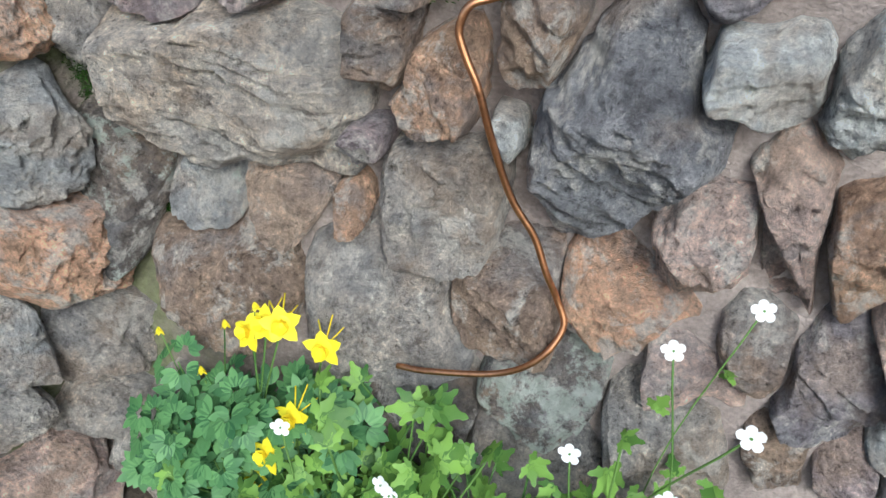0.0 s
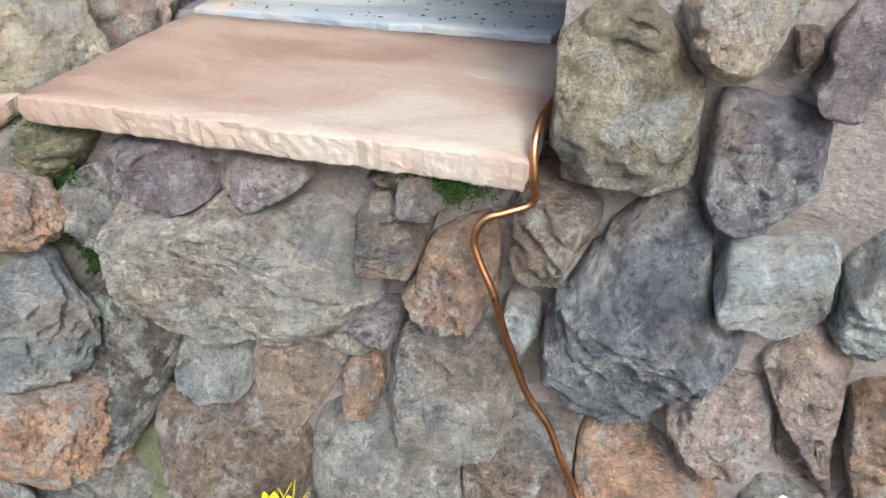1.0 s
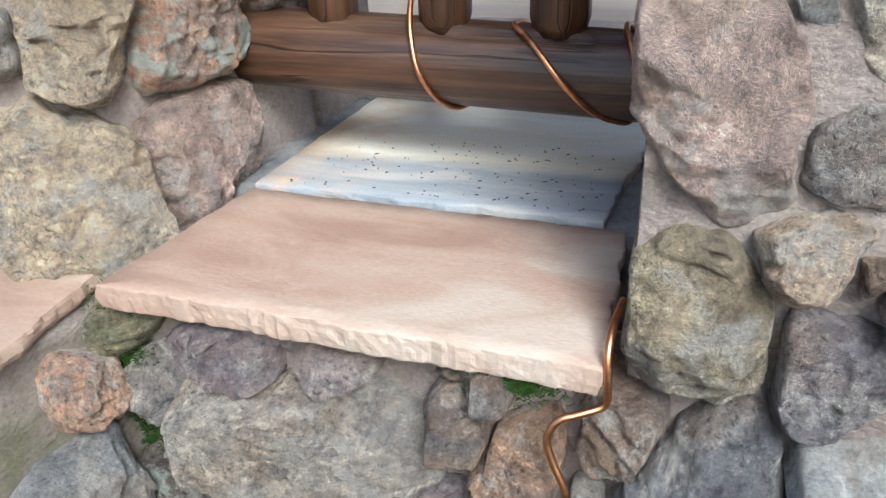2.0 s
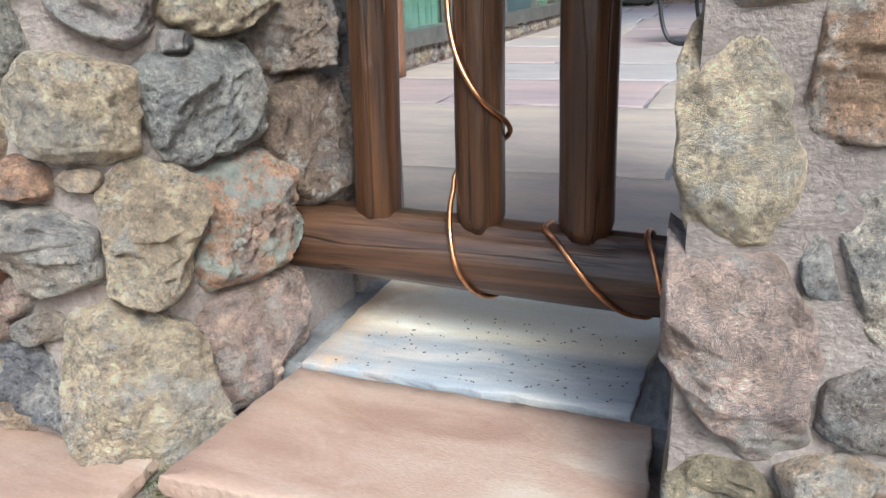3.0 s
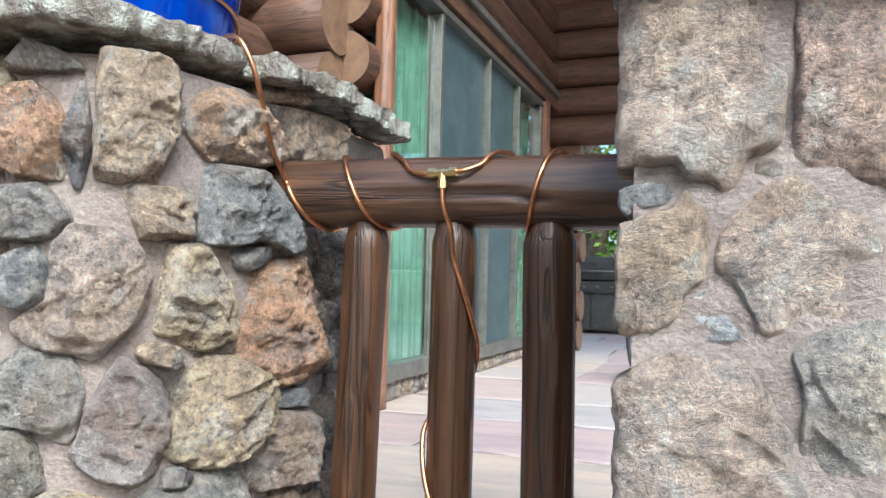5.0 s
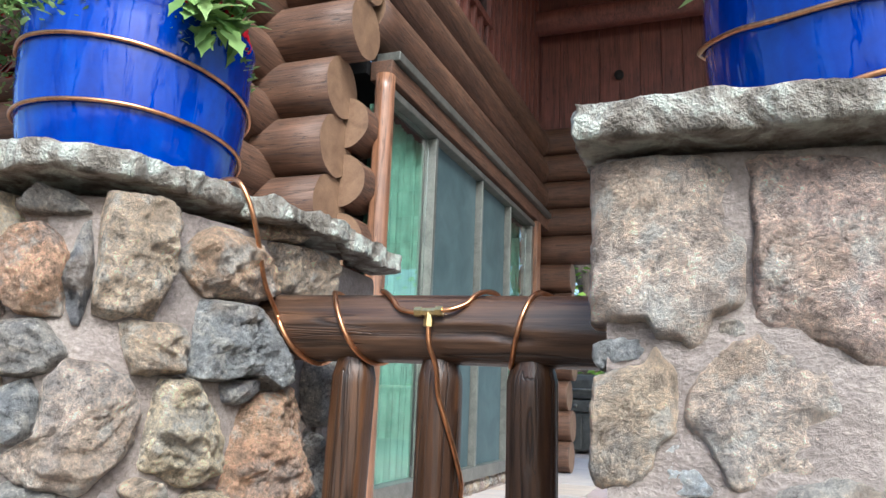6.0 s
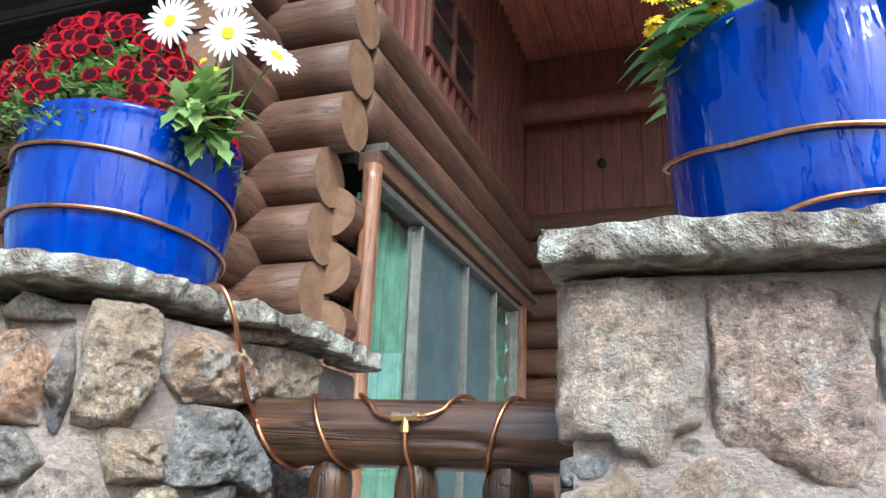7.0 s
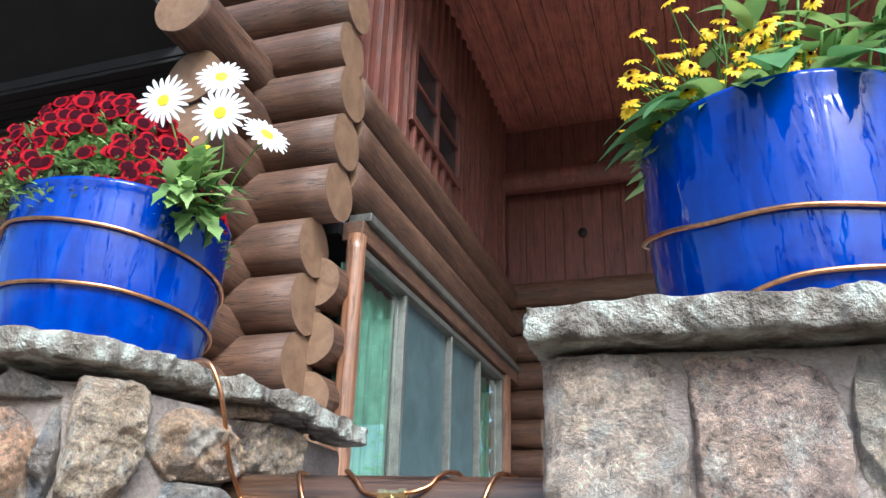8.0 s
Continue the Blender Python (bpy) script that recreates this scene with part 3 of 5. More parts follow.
def field_stones(rows, face, wall_of, rng, limits, gap=0.006, flat=1.0):
    """Each stone fills the room that its neighbours leave it, with an angular outline and a split face."""
    c = np.array([(r[0], r[1]) for r in rows])
    half = np.array([(r[2] / 2, r[3] / 2) for r in rows])
    turns = np.radians([r[4] for r in rows])
    cs, sn = np.cos(turns), np.sin(turns)

    def measure_all(p, ids):
        d = p[None, :, :] - c[ids][:, None, :]
        u = (d[..., 0] * cs[ids][:, None] + d[..., 1] * sn[ids][:, None]) / half[ids][:, None, 0]
        v = (-d[..., 0] * sn[ids][:, None] + d[..., 1] * cs[ids][:, None]) / half[ids][:, None, 1]
        return (np.abs(u) ** 4.5 + np.abs(v) ** 4.5) ** (1 / 4.5)

    steps = np.linspace(0.3, 1.34, 56)
    for i, (s, z, w, h, turn, tone, lichen, proud) in enumerate(rows):
        size = math.sqrt(w * h)
        block = face is front_face and z > 1.2
        plain = s > 0.34 and face is not jamb_face or (face is jamb_face and s < 1.21)
        n_ang = int(min(max(36, size * 700), 140)) if not plain else 40
        n_ring = int(min(max(10, size * 210), 38)) if not plain else 10
        near = np.array([j for j in range(len(rows)) if j != i and np.hypot(*(c[j] - c[i])) < (max(half[i]) + max(half[j])) * 1.3], dtype=int)
        ang = np.linspace(0, 2 * np.pi, n_ang, endpoint=False)
        ca, sa = np.cos(ang), np.sin(ang)
        e = (np.abs(ca / half[i, 0]) ** 4.5 + np.abs(sa / half[i, 1]) ** 4.5) ** (-1 / 4.5)
        dx, dz = ca * cs[i] - sa * sn[i], ca * sn[i] + sa * cs[i]
        rad = e * (1.42 if block else steps[-1])
        if len(near):
            for k in range(n_ang):
                p = c[i] + np.array([dx[k], dz[k]])[None, :] * (e[k] * steps)[:, None]
                bad = np.nonzero(measure_all(p, np.array([i]))[0] > measure_all(p, near).min(0))[0]
                if len(bad):
                    rad[k] = e[k] * steps[max(bad[0] - 1, 0)]
        # no stone passes the edges of its wall
        lo_s, hi_z = limits(s, z)
        rad = np.where(dx < -0.02, np.minimum(rad, np.maximum(s - lo_s, 0.01) / np.maximum(-dx, 0.02)), rad)
        rad = np.where(dz > 0.02, np.minimum(rad, np.maximum(hi_z - z, 0.01) / np.maximum(dz, 0.02)), rad)
        rad = np.maximum(rad - gap * 0.5, 0.010)
        # an angular outline: straight edges between a few corners
        n_cor = rng.randint(5, 7)
        first = rng.uniform(0, 2 * math.pi)
        cor = np.sort((first + (np.arange(n_cor) + np.array([rng.uniform(-0.32, 0.32) for _ in range(n_cor)])) * 2 * np.pi / n_cor) % (2 * np.pi))
        cr = np.interp(cor, np.append(ang, 2 * np.pi), np.append(rad, rad[0])) * (1.30 if block else 1.16)
        poly = np.empty(n_ang)
        for k, a in enumerate(ang):
            j = int(np.searchsorted(cor, a)) % n_cor
            a0, a1, r0, r1 = cor[j - 1], cor[j], cr[j - 1], cr[j]
            poly[k] = r0 * r1 * math.sin((a1 - a0) % (2 * math.pi)) / max(r0 * math.sin((a - a0) % (2 * math.pi)) + r1 * math.sin((a1 - a) % (2 * math.pi)), 1e-6)
        poly = np.where((poly > 0) & (poly < rad * 1.5), poly, rad)
        rad = np.minimum(rad * 1.02, 0.12 * rad + 0.88 * poly)
        seed = rng.uniform(0, 90)
        jag = np.array([1 + 0.045 * noise.noise(Vector((ca[k] * 2.4 + seed, sa[k] * 2.4, seed))) + 0.035 * noise.noise(Vector((ca[k] * 8 + seed, sa[k] * 8, seed))) for k in range(n_ang)])
        rad = rad * jag
        thick = min((0.012 + 0.19 * size) * proud * rng.uniform(0.85, 1.2), 0.052 * max(proud, 1)) * (0.62 * flat if block else flat if z > 1.0 else 1.45)
        mean = float(rad.mean())
        # broad front faces that meet in a ridge, and breaks that run down to the rim
        planes = []
        for _ in range(rng.randint(2, 3)):
            az, tilt = rng.uniform(0, 2 * math.pi), rng.uniform(0.12, 0.75) * thick / mean
            planes.append((math.cos(az) * tilt, math.sin(az) * tilt, thick * rng.uniform(0.96, 1.12)))
        for q in range(rng.randint(5, 8)):
            az = rng.uniform(0, 2 * math.pi)
            edge = float(np.interp(az, np.append(ang, 2 * np.pi), np.append(rad, rad[0])))
            start = edge * rng.uniform(0.50, 0.93)
            slope = (thick * rng.uniform(0.65, 0.95)) / (edge - start * 0.9)
            planes.append((math.cos(az + turns[i]) * slope, math.sin(az + turns[i]) * slope, thick + slope * start))
        rings = np.array([((k + 1) / n_ring) ** 0.8 for k in range(n_ring)])
        px = (dx * rad)[None, :] * rings[:, None]
        pz = (dz * rad)[None, :] * rings[:, None]
        px, pz = np.append(px.ravel(), 0.0), np.append(pz.ravel(), 0.0)
        u_all = np.append(np.repeat(rings, n_ang), 0.0)
        hgt = np.min([b - px * ax - pz * az for ax, az, b in planes], axis=0)
        hgt = np.maximum(hgt, thick * 0.16)
        relief = broken_relief(px, pz, seed, rng.uniform(-0.6, 0.6) + (0 if rng.random() < 0.7 else 1.3), size, 1.0 if z < 1.0 else 0.55)
        t = np.clip((u_all - 0.90) / 0.10, 0, 1)
        hgt = (hgt + (relief + 0.010) * (0.55 if block else min(1.0, 0.45 + thick * 20))) * (1 - 0.50 * t * t)
        # the sides sink into the mortar
        last = slice((n_ring - 1) * n_ang, n_ring * n_ang)
        px = np.concatenate([px, px[last] * 1.015, px[last] * 1.02])
        pz = np.concatenate([pz, pz[last] * 1.015, pz[last] * 1.02])
        hgt = np.concatenate([hgt, np.full(n_ang, -0.014), np.full(n_ang, -0.06)])
        base, nrm = face_many(face, s + px, z + pz)
        origin = face(s, z)[0]
        verts = base + nrm * hgt[:, None] - np.array(origin)
        mid_id = n_ring * n_ang
        ring0 = [[r * n_ang + k for k in range(n_ang)] for r in range(n_ring)] + [[mid_id + 1 + r * n_ang + k for k in range(n_ang)] for r in range(2)]
        faces = [(mid_id, ring0[0][k], ring0[0][(k + 1) % n_ang]) for k in range(n_ang)]
        for lo_ring, hi_ring in zip(ring0[:-1], ring0[1:]):
            faces += [(lo_ring[k], hi_ring[k], hi_ring[(k + 1) % n_ang], lo_ring[(k + 1) % n_ang]) for k in range(n_ang)]
        if face is not butt_face:
            faces = [f[::-1] for f in faces]
        ob = data_mesh("stone", [Vector(v) for v in verts.tolist()], faces, STONE, wall_of(s, z))
        ob.location = origin
        ob.color = (*(min(q * k + 0.03, 0.86) for q, k in zip(TONES[tone], (1.62, 1.59, 1.55))), lichen)


def mortar_skin(name, face, s0, s1, z0, z1, depth, inside=None, step=0.014, bed=lambda s, z: -0.016):
    """The mortar bed: an uneven face with a solid back."""
    ns, nz = int((s1 - s0) / step), int((z1 - z0) / step)
    verts, faces = [], []
    for layer in (0, 1):
        for a in range(ns + 1):
            for b in range(nz + 1):
                s, z = s0 + (s1 - s0) * a / ns, z0 + (z1 - z0) * b / nz
                p, n = face(s, z)
                if layer == 0:
                    q = Vector((s, z, 3.0))
                    p = p + n * ((0.009 if z < 1.15 else 0.006) * noise.noise(q * 9) + 0.005 * noise.fractal(q * 34, 1.0, 2.0, 3) + bed(s, z))
                else:
                    p = p - n * depth
                verts.append(p)
        if layer == 1:
            break
    w = nz + 1
    size = (ns + 1) * w
    for a in range(ns):
        for b in range(nz):
            if inside and not inside(s0 + (s1 - s0) * a / ns, z0 + (z1 - z0) * b / nz):
                continue
            faces.append((a * w + b, (a + 1) * w + b, (a + 1) * w + b + 1, a * w + b + 1))
            faces.append((size + a * w + b, size + a * w + b + 1, size + (a + 1) * w + b + 1, size + (a + 1) * w + b))
    for a in range(ns):
        for b, flip in ((0, 1), (nz, 0)):
            if inside and not inside(s0 + (s1 - s0) * a / ns, z0 + (z1 - z0) * b / nz):
                continue
            f = (a * w + b, (a + 1) * w + b, size + (a + 1) * w + b, size + a * w + b)
            faces.append(f if not flip else tuple(reversed(f)))
    for b in range(nz):
        for a, flip in ((0, 0), (ns, 1)):
            if inside and not inside(s0 + (s1 - s0) * a / ns, z0 + (z1 - z0) * b / nz):
                continue
            f = (a * w + b, a * w + b + 1, size + a * w + b + 1, size + a * w + b)
            faces.append(f if not flip else tuple(reversed(f)))
    return data_mesh(name, verts, faces, MORTAR)


GROUND_Z, PATIO_Z = 0.15, 1.06
wall_1 = tagged(mortar_skin("wall_1", front_face, -0.80, 1.6, 0.05, 2.075, 0.10, lambda s, z: s > -0.168 or z < 0.975, bed=lambda s, z: -0.022 + 0.020 * max(ease(-0.10, 0.12, s), ease(0.98, 1.15, z)) + 0.010 * ease(1.15, 1.3, z)), "fieldstone garden wall with a tall pillar and broad mortar joints", "wall", kind="structure")
wall_2 = tagged(mortar_skin("wall_2", jamb_face, 0.0, 1.86, 0.985, 2.082, 0.40, bed=lambda s, z: -0.004), "left fieldstone pillar with a rounded corner", "wall", kind="structure")
wall_3 = tagged(box("wall_3", (-0.158, 0.675, 0.9), (1.6, 1.16, 2.074), MORTAR, None, 0.02), "mortared core of the fieldstone pillar", "wall", kind="structure")
tagged(box("wall_10", (-0.80, 0.70, 0.05), (1.6, 1.34, 0.972), MORTAR), "mortared core of the low garden wall", "wall", kind="structure")
wall_4 = tagged(mortar_skin("wall_4", butt_face, -0.05, 1.25, 0.05, 0.97, 0.8), "fieldstone buttress beside the garden wall", "wall", kind="structure")
wall_2["label"] = "fieldstone pillar with a rounded corner"

rng = random.Random(11)
field_stones(FRONT, front_face, lambda s, z: wall_1, rng, lambda s, z: (-0.172 if z > 1.0 else -0.80, 2.075 if s > -0.14 else 0.978), flat=0.95)
field_stones(JAMB, jamb_face, lambda s, z: wall_2, rng, lambda s, z: (0.0, 2.090))
field_stones(BUTT, butt_face, lambda s, z: wall_4, rng, lambda s, z: (-0.02, 0.968))

# ---- ground and patio ----
bm = bmesh.new()
bmesh.ops.create_grid(bm, x_segments=40, y_segments=40, size=600)
for v in bm.verts:
    v.co.z = GROUND_Z
tagged(link_mesh("ground", bm, SOIL), "dark garden soil that runs on to the woods", "ground", kind="structure")

# ---- floor slabs, ledges and caps ----
def rough_slab(name, corners, z_top, thick, material, label, category, chip=0.006, seed=1.0, slope=None, parent=None, lumps=0.0, grain=0.02, crisp=True):
    """A stone slab with a broken edge: corners in plan, counter-clockwise."""
    pts = []
    n = len(corners)
    for i in range(n):
        a, b = Vector(corners[i]), Vector(corners[(i + 1) % n])
        m = max(2, int((b - a).length / grain))
        for k in range(m):
            p = a.lerp(b, k / m)
            pts.append(p + Vector((noise.noise(Vector((p.x * 23, p.y * 23, seed))), noise.noise(Vector((p.x * 23, p.y * 23, seed + 5))))) * chip
                       + Vector((noise.noise(Vector((p.x * 90, p.y * 90, seed))), noise.noise(Vector((p.x * 90, p.y * 90, seed + 5))))) * chip * 0.5)
    mid = sum(pts, Vector((0, 0))) / len(pts)
    rise = slope or (lambda x, y: 0.0)
    verts, faces = [], []
    rings = [(0.0, 0.0, 0), (0.5, 0.0, 0), (0.82, 0.0, 0), (0.992, 0.0, 0), (1.0, 0.06, 1), (1.002, 0.22, 1), (1.003, 0.40, 1), (1.003, 0.58, 1), (1.0, 0.76, 1), (0.995, 0.92, 1), (0.985, 1.0, 1), (0.5, 1.0, 0)]
    for u, d, edge in rings:
        for j, p in enumerate(pts):
            q = mid + (p - mid) * u
            if edge:
                w = Vector((p.x * 110, p.y * 110, d * 3 + seed))
                q = q + (p - mid).normalized() * (noise.noise(w) * 0.55 + noise.noise(w * 0.35) * 0.5) * chip
            lump = lumps * (noise.noise(Vector((q.x * 9, q.y * 9, seed))) + 0.5 * noise.noise(Vector((q.x * 28, q.y * 28, seed)))) * (1 if d < 0.9 else -0.6)
            verts.append((q.x, q.y, z_top + rise(q.x, q.y) - d * thick + lump))
    m = len(pts)
    for r in range(len(rings) - 1):
        for k in range(m):
            k2 = (k + 1) % m
            faces.append((r * m + k, (r + 1) * m + k, (r + 1) * m + k2, r * m + k2))
    faces.append(tuple((len(rings) - 1) * m + k for k in range(m))[::-1])
    ob = data_mesh(name, verts, faces, material, parent)
    for p in ob.data.polygons:
        p.use_smooth = not (crisp and m * 3 <= p.index < m * 10)
    if label:
        tagged(ob, label, category)
    return ob


def sill_slope(x, y):
    return 0.05 * (y - 0.62)


rough_slab("sandstone_slab", [(-0.742, 0.620), (-0.172, 0.617), (-0.182, 0.88), (-0.70, 0.885)], 1.024, 0.031, PINK, "smooth pink sandstone sill slab with a broken front edge", "stone slab", 0.0045, 2.0, sill_slope, grain=0.005)
rough_slab("sandstone_slab", [(-1.9, -0.62), (-1.04, -0.62), (-0.775, 0.50), (-0.80, 0.675), (-1.9, 0.70)], 1.0, 0.026, PINK, "pink sandstone coping slab on the buttress", "stone slab", 0.0045, 7.0, grain=0.008)
# the slab's colour carries the railing's shade and the lit strip behind
rough_slab("sandstone_slab", [(-0.70, 0.897), (-0.212, 0.892), (-0.17, 1.33), (-0.70, 1.33)], 1.041, 0.03, SHADE_BANDED, "cream sandstone threshold slab with painted blue-grey rail shade along its front", "stone slab", 0.005, 4.0)
for lo, hi in (((-0.80, 0.872, 0.95), (-0.145, 0.912, 1.019)), ((-0.82, 0.90, 0.95), (-0.66, 1.336, 1.034)), ((-0.215, 0.90, 0.95), (-0.135, 1.336, 1.030)), ((-0.66, 1.30, 0.95), (-0.2, 1.336, 1.022))):
    bm = bmesh.new()
    bmesh.ops.create_grid(bm, x_segments=40, y_segments=30, size=0.5)
    bm.transform(Matrix.Translation(((lo[0] + hi[0]) / 2, (lo[1] + hi[1]) / 2, hi[2])) @ Matrix.Diagonal((hi[0] - lo[0], hi[1] - lo[1], 1, 1)))
    for v in bm.verts:
        v.co.z += 0.006 * noise.fractal(v.co * 60, 1.0, 2.0, 3)
    edge = [e for e in bm.edges if e.is_boundary]
    for v in bmesh.ops.extrude_edge_only(bm, edges=edge)["geom"]:
        if isinstance(v, bmesh.types.BMVert):
            v.co.z = lo[2]
    tagged(link_mesh("trim", bm, GROUT), "gritty grey mortar joint between the sill slabs", "mortar", kind="structure")
# patio bed and flags
tagged(box("floor", (-9.0, 1.337, 0.1), (8.0, 14.5, PATIO_Z - 0.012), GROUT), "grey mortar bed under the patio flagstones", "floor", kind="structure")
patio = bpy.data.objects["floor"]
FLAG_TONES = ((0.45, 0.36, 0.33), (0.41, 0.375, 0.365), (0.47, 0.395, 0.335), (0.40, 0.315, 0.295), (0.45, 0.40, 0.375), (0.43, 0.34, 0.33))


def flag_material():
    m, nt, b = material("flagstone", 0.5)
    oi = nt.nodes.new("ShaderNodeObjectInfo")
    v = coords(nt, (0.5, 2.2, 1))
    n1, n2 = noise_tex(nt, v, 3.0, 5.0, 0.6, 0.8), noise_tex(nt, v, 60.0, 4.0)
    col = mix(nt, 0.9, oi.outputs["Color"], ramp(nt, n1, [(0.3, (0.75, 0.75, 0.8)), (0.55, (1, 1, 1)), (0.75, (1.2, 1.1, 0.98))]), 'MULTIPLY')
    col = mix(nt, 0.6, col, ramp(nt, n2, [(0.3, (0.8, 0.8, 0.8)), (0.7, (1.15, 1.15, 1.15))]), 'MULTIPLY')
    nt.links.new(col, b.inputs["Base Color"])
    bump(nt, b, calc(nt, 'ADD', n1, n2), 0.35, 0.006)
    b.inputs["Specular IOR Level"].default_value = 0.3
    return m


FLAGMAT = flag_material()
rf = random.Random(4)
y = 1.34
while y < 13.6:
    deep = rf.uniform(0.55, 1.15)
    x = -2.0 + rf.uniform(-0.4, 0)
    while x < 3.4:
        wide = rf.uniform(0.7, 1.6)
        j = [rf.uniform(-0.05, 0.05) for _ in range(8)]
        g = 0.009
        cs = [(x + g, y + g + j[0] * 0.3), (x + wide - g, y + g + j[1] * 0.3), (x + wide - g + j[2], y + deep - g), (x + g + j[3], y + deep - g)]
        ob = rough_slab("flagstone", cs, PATIO_Z + rf.uniform(-0.002, 0.003), 0.028, FLAGMAT, "", "", 0.012, rf.uniform(0, 50), parent=patio, grain=0.09)
        ob.color = (*rf.choice(FLAG_TONES), 1)
        x += wide
    y += deep


def cap(corners, z, thick, seed, tilt=None):
    return rough_slab("cap_stone", corners, z, thick, CAP, "rough grey cap stone crusted with pale lichen", "cap stone", 0.011, seed, tilt, lumps=0.010, grain=0.006, crisp=False)


cap([(-1.55, 0.60), (-0.86, 0.612), (-0.775, 0.70), (-0.742, 0.885), (-0.79, 1.3), (-1.55, 1.3)], 2.140, 0.036, 3.0)
cap([(-0.775, 0.905), (-0.70, 0.90), (-0.66, 1.08), (-0.70, 1.3), (-0.78, 1.3)], 2.132, 0.032, 8.0)
cap([(-0.76, 1.315), (-0.685, 1.10), (-0.668, 1.16), (-0.672, 1.40), (-0.76, 1.44)], 2.126, 0.034, 12.0)
cap([(-2.4, 0.62), (-1.565, 0.60), (-1.565, 1.3), (-2.4, 1.3)], 2.144, 0.05, 15.0)
cap([(-0.185, 0.60), (0.36, 0.585), (0.38, 1.25), (-0.15, 1.25)], 2.122, 0.040, 21.0)
cap([(0.375, 0.59), (1.65, 0.58), (1.65, 1.25), (0.40, 1.25)], 2.125, 0.042, 25.0)
# the second return of the pillar behind the railing
bm = bmesh.new()
add_box(bm, (-0.95, 1.18, 1.0), (-0.735, 1.42, 2.085), 0.02)
tagged(link_mesh("wall_5", bm, MORTAR, smooth=False), "mortared return of the pillar behind the railing", "wall", kind="structure")

# ---- log railing in the opening ----
def log_mesh(a, b, radius, seed, sides=40, length_steps=40, facets=0.02, checks=3, taper=None, cut=0.0):
    """A peeled log from a to b with hewn facets and drying checks along it."""
    a, b = Vector(a), Vector(b)
    axis = (b - a).normalized()
    side = axis.cross(Vector((0.2, 1, 0.3))).normalized()
    up = axis.cross(side)
    r0 = random.Random(seed)
    crack = [(r0.uniform(0, 2 * math.pi), r0.uniform(0.1, 0.5), r0.uniform(0.6, 1.0)) for _ in range(checks)]
    verts, faces = [], []
    for i in range(length_steps + 1):
        t = i / length_steps
        p = a.lerp(b, t)
        for k in range(sides):
            th = 2 * math.pi * k / sides
            r = radius * (1 + facets * math.cos(7 * th + seed) + facets * 1.3 * noise.noise(Vector((math.cos(th) + seed, math.sin(th), t * 3))))
            for phi, t0, t1 in crack:
                d = abs((th - phi - 0.15 * math.sin(t * 5 + seed) + math.pi) % (2 * math.pi) - math.pi)
                if t0 < t < t1 and d < math.pi / sides * 1.01:
                    r -= radius * 0.15 * min(1, (t - t0) * 12, (t1 - t) * 12)
            if taper:
                r *= taper(t)
            verts.append(p + (side * math.cos(th) + up * math.sin(th)) * r)
    for i in range(length_steps):
        for k in range(sides):
            k2 = (k + 1) % sides
            faces.append((i * sides + k, i * sides + k2, (i + 1) * sides + k2, (i + 1) * sides + k))
    for end, flip in ((0, True), (length_steps, False)):
        verts.append(a if end == 0 else b)
        c = len(verts) - 1
        for k in range(sides):
            f = (end * sides + k, end * sides + (k + 1) % sides, c)
            faces.append(f[::-1] if flip else f)
    return verts, faces


RAIL_Y = 1.02
railing = tagged(empty("log_railing", -0.45, RAIL_Y, 1.03), "dark brown stained log railing between two stone pillars", "railing")


def rail_part(name, a, b, r, seed, mat, **kw):
    o = Vector((-0.45, RAIL_Y, 1.03))
    v, f = log_mesh(Vector(a) - o, Vector(b) - o, r, seed, **kw)
    return data_mesh(name, v, f, mat, railing)


rail_part("top_rail", (-0.80, RAIL_Y, 1.936), (-0.115, RAIL_Y, 1.930), 0.0545, 3, RAILWOOD_X, checks=5, facets=0.012)
rail_part("bottom_rail", (-0.80, RAIL_Y, 1.207), (-0.125, RAIL_Y, 1.183), 0.0565, 5, RAILWOOD_X, checks=5, facets=0.015)


def post_ends(t):
    return min(1.0, 0.80 + t * 7, 0.70 + (1 - t) * 4.5)


for x, xt, r, sd in ((-0.612, -0.592, 0.0345, 7), (-0.450, -0.447, 0.035, 11), (-0.296, -0.302, 0.038, 17)):
    rail_part("post", (x, RAIL_Y, 1.235), (xt, RAIL_Y, 1.90), r, sd, RAILWOOD_Z, taper=post_ends, checks=4, facets=0.03, length_steps=60)

# ---- copper tubing ----
TUBE_R = 0.0039


def copper(keys, label, r=TUBE_R):
    v, f = tube_data(smooth_path(keys, 7), r, 10)
    return tagged(data_mesh("copper_tube", v, f, COPPER), label, "copper tube")


def coil(x0, a0, x1, a1, z, r, n=7):
    """Keys of a turn round a rail along x; angle 0 faces the garden, 90 is up."""
    out = []
    for i in range(n):
        t = i / (n - 1)
        a = radians(a0 + (a1 - a0) * t)
        out.append((x0 + (x1 - x0) * t, RAIL_Y - r * math.cos(a), z + r * math.sin(a)))
    return out


